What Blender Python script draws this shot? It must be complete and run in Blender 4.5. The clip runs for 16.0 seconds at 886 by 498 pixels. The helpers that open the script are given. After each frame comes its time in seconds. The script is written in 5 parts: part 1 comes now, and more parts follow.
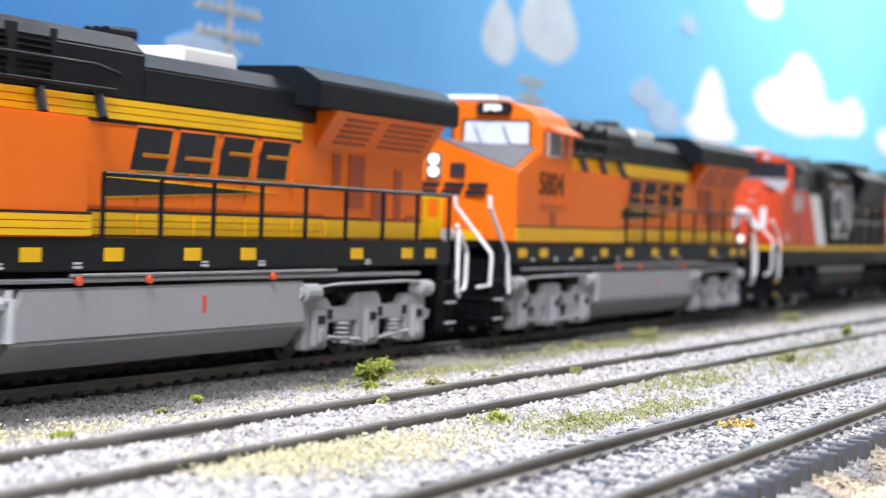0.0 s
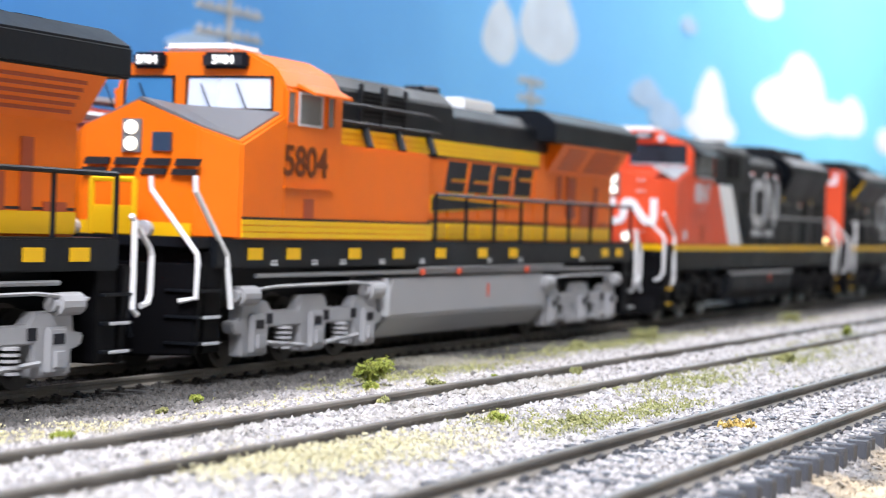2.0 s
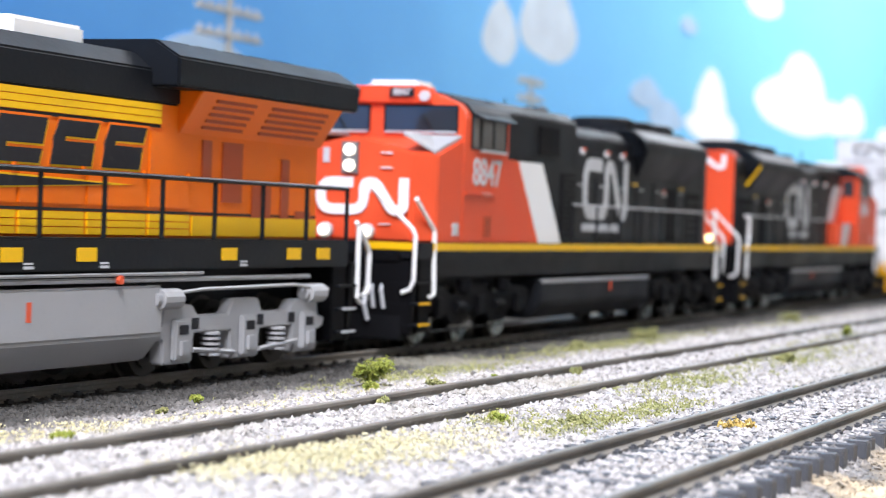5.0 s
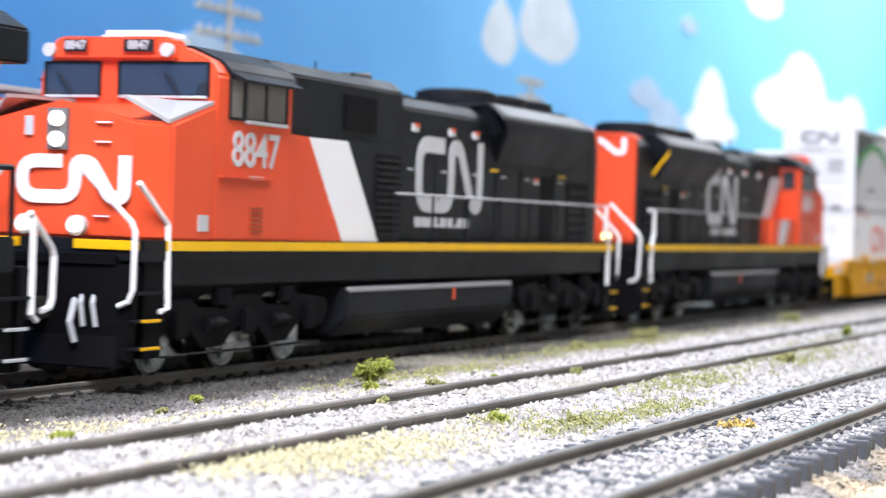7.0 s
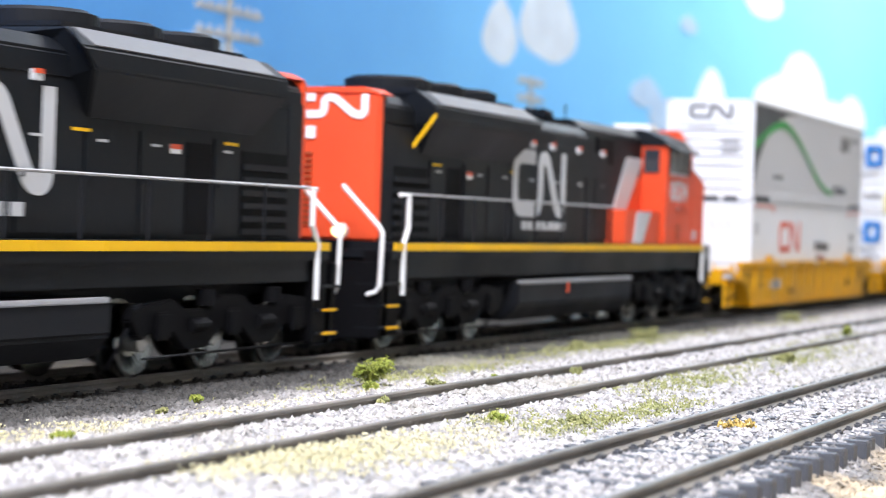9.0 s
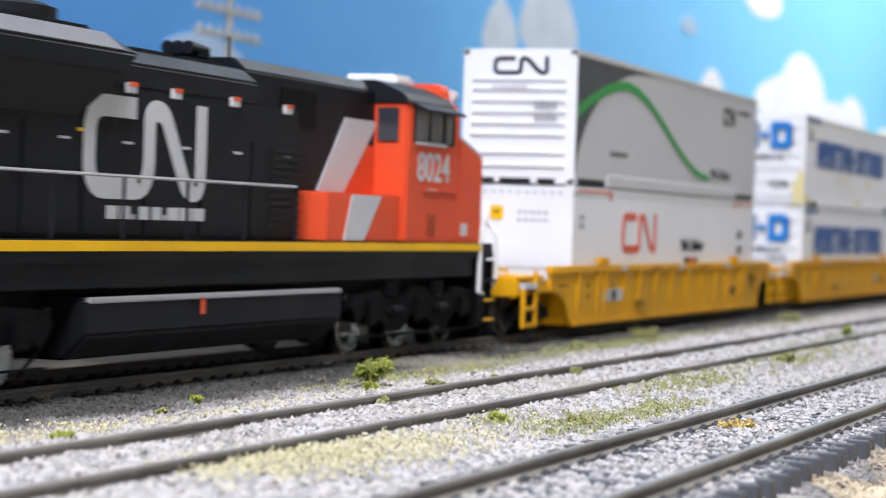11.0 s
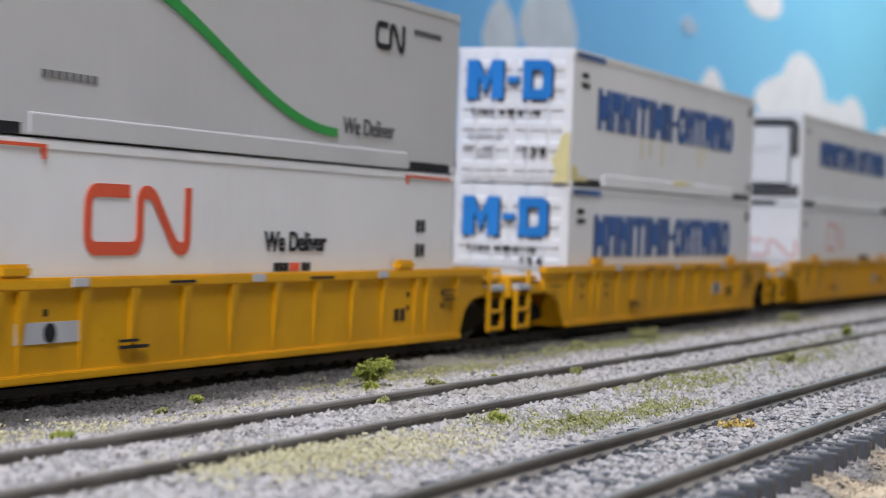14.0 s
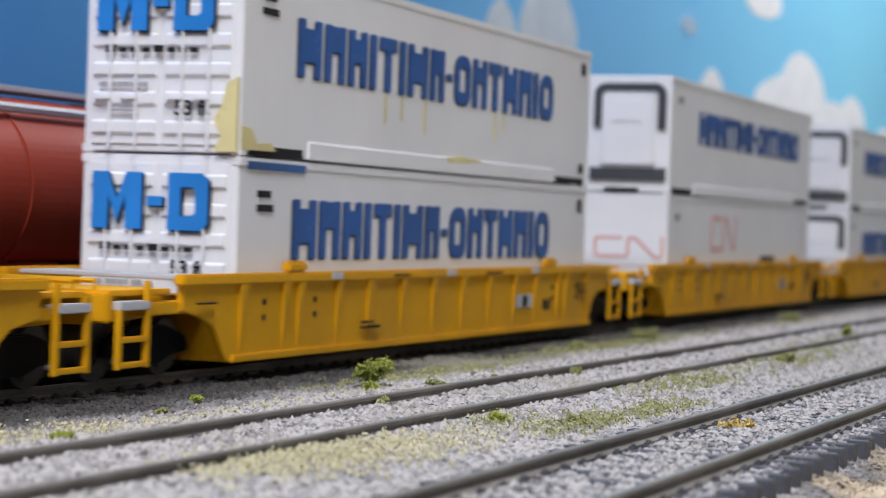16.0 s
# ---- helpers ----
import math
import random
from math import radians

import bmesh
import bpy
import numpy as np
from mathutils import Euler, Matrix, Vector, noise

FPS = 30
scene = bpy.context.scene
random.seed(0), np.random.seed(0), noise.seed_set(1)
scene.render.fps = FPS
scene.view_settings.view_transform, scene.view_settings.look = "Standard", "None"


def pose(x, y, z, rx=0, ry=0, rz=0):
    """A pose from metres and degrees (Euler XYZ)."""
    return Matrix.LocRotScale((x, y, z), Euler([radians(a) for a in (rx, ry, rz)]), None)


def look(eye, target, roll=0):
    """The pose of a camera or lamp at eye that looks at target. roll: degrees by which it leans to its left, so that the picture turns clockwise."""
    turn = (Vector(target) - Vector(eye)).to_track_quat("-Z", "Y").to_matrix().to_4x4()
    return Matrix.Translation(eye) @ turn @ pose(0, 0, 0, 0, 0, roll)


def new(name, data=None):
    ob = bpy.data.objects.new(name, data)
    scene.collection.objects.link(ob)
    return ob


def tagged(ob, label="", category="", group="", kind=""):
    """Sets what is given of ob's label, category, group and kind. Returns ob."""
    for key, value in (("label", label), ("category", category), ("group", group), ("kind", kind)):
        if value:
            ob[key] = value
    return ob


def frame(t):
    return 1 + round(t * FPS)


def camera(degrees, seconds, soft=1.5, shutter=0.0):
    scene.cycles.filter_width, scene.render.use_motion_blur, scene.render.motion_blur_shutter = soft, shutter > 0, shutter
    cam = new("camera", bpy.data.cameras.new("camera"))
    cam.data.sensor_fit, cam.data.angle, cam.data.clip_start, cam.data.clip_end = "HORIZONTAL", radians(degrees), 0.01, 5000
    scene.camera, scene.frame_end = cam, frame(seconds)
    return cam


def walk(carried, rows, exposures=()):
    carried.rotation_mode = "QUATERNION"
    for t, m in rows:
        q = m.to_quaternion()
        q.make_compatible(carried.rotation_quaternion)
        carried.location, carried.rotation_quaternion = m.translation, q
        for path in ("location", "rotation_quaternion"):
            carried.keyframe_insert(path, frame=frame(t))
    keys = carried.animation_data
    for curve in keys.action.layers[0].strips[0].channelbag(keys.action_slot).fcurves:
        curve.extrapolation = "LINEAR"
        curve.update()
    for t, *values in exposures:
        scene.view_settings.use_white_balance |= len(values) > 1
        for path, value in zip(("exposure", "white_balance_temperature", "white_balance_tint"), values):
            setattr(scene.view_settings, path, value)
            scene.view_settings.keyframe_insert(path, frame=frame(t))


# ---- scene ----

# ---- camera: stands still beside the model railway ----
EYE = Vector((0, 0, 0.02612))
YAW, PITCH = radians(68.133), radians(-0.758)
AIM = EYE + Vector((math.sin(YAW) * math.cos(PITCH), math.cos(YAW) * math.cos(PITCH), math.sin(PITCH)))
cam = camera(23.831, 16.0, soft=1.0, shutter=0.5)
cam.data.dof.use_dof = True
cam.data.dof.focus_distance = 0.292
cam.data.dof.aperture_fstop = 48.0
walk(cam, [(0, look(EYE, AIM, 1.94)), (16, look(EYE, AIM, 1.94))],
     exposures=[(0, 1.0), (4.0, 1.02), (7.0, 1.13), (9.0, 1.14), (11.3, 0.54), (12.4, 0.1), (16, 0.06)])

MM = 0.001
TRACK_Y = 176.25          # centre line of the running track, in mm
YARD_Y = (107.2, 62.5)    # centre lines of the two yard tracks
YARD_TURN = -0.0128       # the yard tracks run very slightly askew
YARD_Z = 1.8
# way run by the train: seconds, mm
RUN = [(0, 0), (0.5, 33.3), (1, 66.8), (1.5, 99.9), (2, 132.3), (2.5, 164.3), (3, 195.8), (3.5, 227.4), (4, 258.5), (4.2, 270.7),
       (4.7, 297.5), (5.2, 320.5), (5.8, 347.5), (6.3, 375.2), (6.5, 387.5), (7, 420.6), (7.5, 459.5), (8, 501.5), (8.5, 546.2),
       (9, 593.0), (9.2, 611.5), (9.9, 676), (10.6, 740.5), (11.3, 804.9), (11.5, 823.9), (12, 870.4), (12.5, 914.2), (13, 957.4),
       (13.5, 1000), (14, 1042), (14.5, 1083.8), (15, 1125.5), (15.5, 1169), (16, 1214.6)]

# ---- light: overhead lamps of the train room, all unseen ----
room_air = bpy.data.worlds.new("room_air")
scene.world = room_air
room_air.use_nodes = True
room_air.node_tree.nodes["Background"].inputs[0].default_value = (0.8, 0.9, 1.0, 1)
room_air.node_tree.nodes["Background"].inputs[1].default_value = 0.25
# the third lamp is added, tilted to brighten the right of the backdrop
LAMPS = [(-0.58, -0.14, 1.05, 0.9, 0.5, 25.0), (0.50, 0.24, 1.15, 0.7, 0.3, 3.0), (2.05, -0.05, 1.05, 0.9, 0.3, 14.0)]
for lx, ly, lz, la, lb, watts in LAMPS:
    lamp = bpy.data.lights.new("overhead_lamp_light", "AREA")
    lamp.shape, lamp.size, lamp.size_y, lamp.energy, lamp.color = "RECTANGLE", la, lb, watts, (0.94, 0.95, 1.03)
    new("overhead_lamp_light", lamp).matrix_basis = pose(lx, ly, lz, 60 if lx > 2 else 0)


# ---- materials ----
def nodes_of(name):
    m = bpy.data.materials.new(name)
    m.use_nodes = True
    nt = m.node_tree
    return m, nt, nt.nodes["Principled BSDF"]


def noise_node(nt, scale, detail=4.0, vector=None):
    n = nt.nodes.new("ShaderNodeTexNoise")
    n.inputs["Scale"].default_value, n.inputs["Detail"].default_value = scale, detail
    if vector is None:
        vector = nt.nodes.new("ShaderNodeTexCoord").outputs["Object"]
    nt.links.new(vector, n.inputs["Vector"])
    return n


def ramp_node(nt, source, stops):
    r = nt.nodes.new("ShaderNodeValToRGB")
    while len(r.color_ramp.elements) < len(stops):
        r.color_ramp.elements.new(0.5)
    for e, (at, c) in zip(r.color_ramp.elements, stops):
        e.position, e.color = at, (*c, 1)
    nt.links.new(source, r.inputs[0])
    return r


def paint(name, c, rough=0.45, metal=0.0, wear=0.12, grime=(0.12, 0.10, 0.08), relief=0.15, spec=0.5):
    """Model paint: slight mottling, a little dust, fine relief."""
    m, nt, b = nodes_of(name)
    big, fine = noise_node(nt, 45, 5), noise_node(nt, 900, 3)
    lo, hi = [v * (1 - wear) for v in c], [min(1, v * (1 + wear * 0.6)) for v in c]
    base = ramp_node(nt, big.outputs[0], [(0.3, lo), (0.7, hi)])
    dust = ramp_node(nt, fine.outputs[0], [(0.62, (0, 0, 0)), (0.85, (wear * 1.6,) * 3)])
    mix = nt.nodes.new("ShaderNodeMix")
    mix.data_type = "RGBA"
    nt.links.new(dust.outputs[0], mix.inputs[0])
    nt.links.new(base.outputs[0], mix.inputs[6])
    mix.inputs[7].default_value = (*grime, 1)
    nt.links.new(mix.outputs[2], b.inputs["Base Color"])
    rr = ramp_node(nt, big.outputs[0], [(0.3, (rough * 0.85,) * 3), (0.7, (min(1, rough * 1.2),) * 3)])
    nt.links.new(rr.outputs[0], b.inputs["Roughness"])
    b.inputs["Metallic"].default_value = metal
    b.inputs["Specular IOR Level"].default_value = spec
    bump = nt.nodes.new("ShaderNodeBump")
    bump.inputs["Strength"].default_value, bump.inputs["Distance"].default_value = relief, 0.0002
    nt.links.new(fine.outputs[0], bump.inputs["Height"])
    nt.links.new(bump.outputs[0], b.inputs["Normal"])
    return m


def glow(name, c, power):
    m, nt, b = nodes_of(name)
    b.inputs["Base Color"].default_value = (*c, 1)
    b.inputs["Emission Color"].default_value = (*c, 1)
    b.inputs["Emission Strength"].default_value = power
    return m


ORANGE = paint("orange_paint", (0.80, 0.155, 0.004), 0.42, spec=0.22)
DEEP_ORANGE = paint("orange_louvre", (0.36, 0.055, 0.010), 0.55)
YELLOW = paint("yellow_paint", (0.82, 0.47, 0.006), 0.45, spec=0.22)
BLACK = paint("black_paint", (0.008, 0.0095, 0.0125), 0.45, grime=(0.024, 0.025, 0.029), spec=0.13)
CHARCOAL = paint("charcoal_paint", (0.012, 0.013, 0.016), 0.5, grime=(0.035, 0.035, 0.04), spec=0.13)
RED = paint("red_orange_paint", (0.72, 0.085, 0.030), 0.42, spec=0.2)
WHITE = paint("white_paint", (0.82, 0.82, 0.82), 0.45, wear=0.05)
SILVER = paint("silver_grey_paint", (0.52, 0.53, 0.55), 0.45, wear=0.08)
TANK_GREY = paint("grey_paint", (0.36, 0.36, 0.37), 0.5, wear=0.08)
TRUCK_GREY = paint("truck_grey", (0.34, 0.34, 0.35), 0.5, wear=0.2)
TRUCK_BLACK = paint("truck_black", (0.005, 0.005, 0.006), 0.55, grime=(0.02, 0.02, 0.02), spec=0.06)
FADED_INK = paint("faded_brown_marking", (0.13, 0.035, 0.012), 0.6, spec=0.1)
# the near-white base colour stands for the bright room mirrored in the pane
GLARE_GLASS = paint("windscreen_white_reflection", (0.82, 0.84, 0.87), 0.25, metal=0.25, wear=0.03, relief=0.0)
PALE_RED = paint("faint_red_marking", (0.72, 0.42, 0.38), 0.6)
SIDE_GLASS = paint("side_window_glass", (0.16, 0.15, 0.14), 0.12, wear=0.3, relief=0.0, spec=0.8)
# blue of the backdrop's reflection, put into the colour of the pane
SKY_GLARE_GLASS = paint("windscreen_sky_reflection", (0.05, 0.19, 0.38), 0.15, wear=0.1, relief=0.0, spec=0.8)
GLASS = paint("window_glass", (0.03, 0.035, 0.045), 0.05, wear=0.02, relief=0.0, spec=1.0)
STEEL = paint("wheel_steel", (0.55, 0.54, 0.52), 0.25, metal=1.0, relief=0.05)
DARK_STEEL = paint("dark_wheel", (0.06, 0.055, 0.05), 0.45, metal=0.4)
RAIL_SIDE = paint("weathered_rail", (0.19, 0.172, 0.148), 0.75, wear=0.55, grime=(0.36, 0.34, 0.30))
RAIL_HEAD = paint("rail_head", (0.20, 0.185, 0.16), 0.4, metal=0.1, wear=0.3)
DISH_STEEL = paint("dark_turned_steel", (0.36, 0.36, 0.35), 0.2, metal=1.0, relief=0.05)
TIE = paint("sleeper_plastic", (0.07, 0.072, 0.082), 0.6, wear=0.35, grime=(0.4, 0.4, 0.4), relief=0.5)
DARK_TIE = paint("dark_sleeper", (0.045, 0.042, 0.04), 0.7, wear=0.3, relief=0.5)
WELL_YELLOW = paint("ochre_yellow_paint", (0.73, 0.365, 0.007), 0.5, wear=0.18, grime=(0.25, 0.13, 0.02), spec=0.2)
BOX_WHITE = paint("container_white", (0.80, 0.80, 0.81), 0.5, wear=0.04, grime=(0.5, 0.47, 0.4))
BOX_GREY = paint("container_grey", (0.53, 0.53, 0.54), 0.5, wear=0.05)
BOX_DARK = paint("container_dark", (0.06, 0.062, 0.068), 0.5)
GREEN = paint("green_stripe", (0.02, 0.30, 0.05), 0.5)
# the containers' blue again, lightened for the ends that face the light
LIT_BLUE = paint("blue_marking_lit", (0.02, 0.23, 0.66), 0.45, wear=0.2)
PANEL_GREY = paint("mid_grey_paint", (0.13, 0.13, 0.135), 0.55)
BLUE = paint("blue_marking", (0.014, 0.10, 0.36), 0.5, wear=0.3, grime=(0.5, 0.5, 0.5))
NAVY = paint("faded_blue_marking", (0.04, 0.12, 0.33), 0.55, wear=0.35, grime=(0.4, 0.4, 0.4))
RED_MARK = paint("red_marking", (0.70, 0.09, 0.03), 0.5)
INK = paint("dark_marking", (0.02, 0.02, 0.024), 0.6, spec=0.15)
STAIN = paint("yellow_stain", (0.70, 0.62, 0.30), 0.7, wear=0.25)
HOPPER_RED = paint("oxide_red_paint", (0.33, 0.05, 0.026), 0.45, wear=0.15, spec=0.1)
NAVY_CAR = paint("dark_blue_paint", (0.035, 0.06, 0.13), 0.55, wear=0.25)
POLE_WOOD = paint("pole_wood", (0.46, 0.44, 0.39), 0.8, wear=0.25)
HEADLAMP = glow("headlamp_glow", (1.0, 0.93, 0.80), 0.9)
DITCH = glow("ditch_lamp_glow", (1.0, 0.66, 0.26), 2.6)
BOARD_GLOW = glow("number_board_glow", (0.95, 0.95, 0.92), 0.5)


# ---- geometry helpers, in mm ----
def box(bm, x0, x1, y0, y1, z0, z1):
    vs = [bm.verts.new((x, y, z)) for x in (x0, x1) for y in (y0, y1) for z in (z0, z1)]
    for f in ((0, 1, 3, 2), (4, 6, 7, 5), (0, 4, 5, 1), (2, 3, 7, 6), (0, 2, 6, 4), (1, 5, 7, 3)):
        bm.faces.new([vs[i] for i in f])
    return vs


def prism(bm, outline, axis, lo, hi):
    """A 2D outline drawn out along an axis: 'x' takes (y, z), 'y' takes (x, z), 'z' takes (x, y)."""
    put = {"x": lambda a, b, h: (h, a, b), "y": lambda a, b, h: (a, h, b), "z": lambda a, b, h: (a, b, h)}[axis]
    low, high = [bm.verts.new(put(a, b, lo)) for a, b in outline], [bm.verts.new(put(a, b, hi)) for a, b in outline]
    n = len(outline)
    bm.faces.new(low), bm.faces.new(high[::-1])
    for i in range(n):
        bm.faces.new((low[i], high[i], high[(i + 1) % n], low[(i + 1) % n]))
    return low + high


def tube(bm, points, r, sides=6):
    pts = [Vector(q) for q in points]
    rings = []
    for i, q in enumerate(pts):
        d = (pts[min(i + 1, len(pts) - 1)] - pts[max(i - 1, 0)]).normalized()
        a = d.orthogonal().normalized()
        if rings:
            a = (rings[-1][1] - d * rings[-1][1].dot(d)).normalized()
        b = d.cross(a)
        rings.append(([bm.verts.new(q + (a * math.cos(k * math.tau / sides) + b * math.sin(k * math.tau / sides)) * r) for k in range(sides)], a))
    for (p, _), (q, _) in zip(rings, rings[1:]):
        for k in range(sides):
            bm.faces.new((p[k], p[(k + 1) % sides], q[(k + 1) % sides], q[k]))
    bm.faces.new(rings[0][0][::-1]), bm.faces.new(rings[-1][0])


def disc(bm, c, axis, r, h, seg=16, r2=None):
    """A short cylinder or cone round c along an axis."""
    a = Vector({"x": (1, 0, 0), "y": (0, 1, 0), "z": (0, 0, 1)}[axis])
    u = a.orthogonal().normalized()
    v = a.cross(u)
    c, r2 = Vector(c), r if r2 is None else r2
    p = [bm.verts.new(c - a * h / 2 + (u * math.cos(k * math.tau / seg) + v * math.sin(k * math.tau / seg)) * r) for k in range(seg)]
    q = [bm.verts.new(c + a * h / 2 + (u * math.cos(k * math.tau / seg) + v * math.sin(k * math.tau / seg)) * r2) for k in range(seg)]
    bm.faces.new(p[::-1]), bm.faces.new(q)
    for k in range(seg):
        bm.faces.new((p[k], p[(k + 1) % seg], q[(k + 1) % seg], q[k]))


def mesh_of(name, bm, material, bevel=0.0):
    if bevel:
        bmesh.ops.remove_doubles(bm, verts=bm.verts, dist=1e-4)
        bmesh.ops.bevel(bm, geom=[e for e in bm.edges if len(e.link_faces) == 2 and e.calc_face_angle(0) > 0.35],
                        offset=bevel, segments=2, affect="EDGES", clamp_overlap=True)
    bmesh.ops.recalc_face_normals(bm, faces=bm.faces)
    bmesh.ops.scale(bm, vec=(MM, MM, MM), verts=bm.verts)
    me = bpy.data.meshes.new(name)
    bm.to_mesh(me)
    bm.free()
    me.materials.append(material)
    return me


def part(name, bm, material, parent, label="", bevel=0.0):
    ob = new(name, mesh_of(name, bm, material, bevel))
    ob.parent = parent
    return tagged(ob, label)


def block(name, x0, x1, y0, y1, z0, z1, material, parent, label="", bevel=0.25):
    bm = bmesh.new()
    box(bm, x0, x1, y0, y1, z0, z1)
    return part(name, bm, material, parent, label, bevel)


def shape(name, outline, axis, lo, hi, material, parent, label="", bevel=0.25):
    bm = bmesh.new()
    prism(bm, outline, axis, lo, hi)
    return part(name, bm, material, parent, label, bevel)


def pipe(name, points, r, material, parent, label="", sides=6):
    bm = bmesh.new()
    tube(bm, points, r, sides)
    return part(name, bm, material, parent, label)


def lettering(name, words, high, at, face, material, parent, wide=1.0, label="", bold=0.0):
    """Letters of the built-in font on a face: 'near' looks to -y, 'far' to +y, 'front' to -x; at is the middle of the line."""
    cu = bpy.data.curves.new(name, "FONT")
    cu.body, cu.size, cu.extrude, cu.offset, cu.align_x, cu.align_y = words, high * 1.4, 0.08, bold, "CENTER", "CENTER"
    ob = bpy.data.objects.new(name, cu)
    me = bpy.data.meshes.new_from_object(ob)
    bpy.data.objects.remove(ob)
    turn = {"near": Matrix(((1, 0, 0), (0, 0, -1), (0, 1, 0))), "far": Matrix(((-1, 0, 0), (0, 0, 1), (0, 1, 0))),
            "front": Matrix(((0, 0, -1), (-1, 0, 0), (0, 1, 0)))}[face]
    m = Matrix.Translation(Vector(at) * MM) @ turn.to_4x4() @ Matrix.Diagonal((wide * MM, MM, MM, 1))
    me.transform(m)
    me.materials.clear()
    me.materials.append(material)
    ob = new(name, me)
    ob.parent = parent
    return tagged(ob, label)


def marks(name, outlines, face, at, material, parent, thick=0.12, label=""):
    """Plain shapes lying on a face at a given distance; outlines in (along, z)."""
    bm = bmesh.new()
    for o in outlines:
        if face == "near":
            prism(bm, o, "y", -at - thick, -at + 0.05)
        elif face == "far":
            prism(bm, o, "y", at - 0.05, at + thick)
        else:
            prism(bm, o, "x", -at - thick, -at + 0.05)
    return part(name, bm, material, parent, label)


def bar(a0, a1, b0, b1, lean=0.0):
    return [(a0, b0), (a1, b0), (a1 + lean, b1), (a0 + lean, b1)]


def ring(a0, a1, b0, b1, w):
    return [bar(a0, a1, b0, b0 + w), bar(a0, a1, b1 - w, b1), bar(a0, a0 + w, b0 + w, b1 - w), bar(a1 - w, a1, b0 + w, b1 - w)]


def band(points, w, round_by):
    """The outline of a flat band of width w along a bent line with rounded corners, in (along, z)."""
    path = [Vector(points[0])]
    for i in range(1, len(points) - 1):
        p, q, r = (Vector(points[i + k]) for k in (-1, 0, 1))
        a, b = (p - q).normalized(), (r - q).normalized()
        cut = min(round_by, (p - q).length * 0.48, (r - q).length * 0.48)
        for k in range(6):
            t = k / 5
            path.append((q + a * cut) * (1 - t) ** 2 + q * 2 * t * (1 - t) + (q + b * cut) * t ** 2)
    path.append(Vector(points[-1]))
    left, right = [], []
    for i, q in enumerate(path):
        d = (path[min(i + 1, len(path) - 1)] - path[max(i - 1, 0)]).normalized()
        side = Vector((-d.y, d.x)) * w / 2
        left.append(tuple(q + side)), right.append(tuple(q - side))
    return left + right[::-1]


def ribbon_sign(a0, a1, b0, b1, w, way=1):
    """An emblem of one bent band: a rounded bracket that runs on into a rounded zigzag."""
    d, h = a1 - a0, w / 2
    soft = w * 1.3
    stem = a0 + 0.47 * d + h
    out = [band([(a0 + 0.40 * d, b1 - h), (a0 + h, b1 - h), (a0 + h, b0 + h), (stem, b0 + h), (stem, b1 - h),
                 (stem + 0.10 * d + h * 0.4, b1 - h), (a1 - 0.10 * d - h * 1.4, b0 + h), (a1 - h, b0 + h), (a1 - h, b1)], w, soft)]
    if way < 0:
        out = [[(a0 + a1 - a, b) for a, b in o] for o in out]
    return out


def signs(name, outlines, face, at, material, parent, thick=0.12, label=""):
    """Flat shapes on a face, each a part of its own."""
    for o in outlines:
        marks(name, [o], face, at, material, parent, thick, label)


def thing(name, label, category, group=""):
    return tagged(new(name), label, category, group)


# ---- ground, tracks ----
def ground_z(x, y):
    """Height of the scenery in mm: the running track lies low, the yard a little higher, the edge falls off."""
    if y > 150:
        z = -2.0
    elif y > 128:
        z = -2.0 + (150 - y) / 22 * 1.4
    elif y > 80:
        lane = YARD_Y[0] + (x - 300) * YARD_TURN
        z = 0.5 - max(0, abs(y - lane) - 13) * 0.06
    elif y > 49.6 - (x - 300) * 0.0128:
        z = -0.1
    else:
        edge = 49.6 - (x - 300) * 0.0128 - y
        z = -1.5 - min(edge, 6.5) * 0.36 - min(max(edge - 6.5, 0), 60) * 0.02
    return z + noise.noise(Vector((x * 0.045, y * 0.06, 0))) * 0.35 + noise.noise(Vector((x * 0.2, y * 0.2, 5))) * 0.15


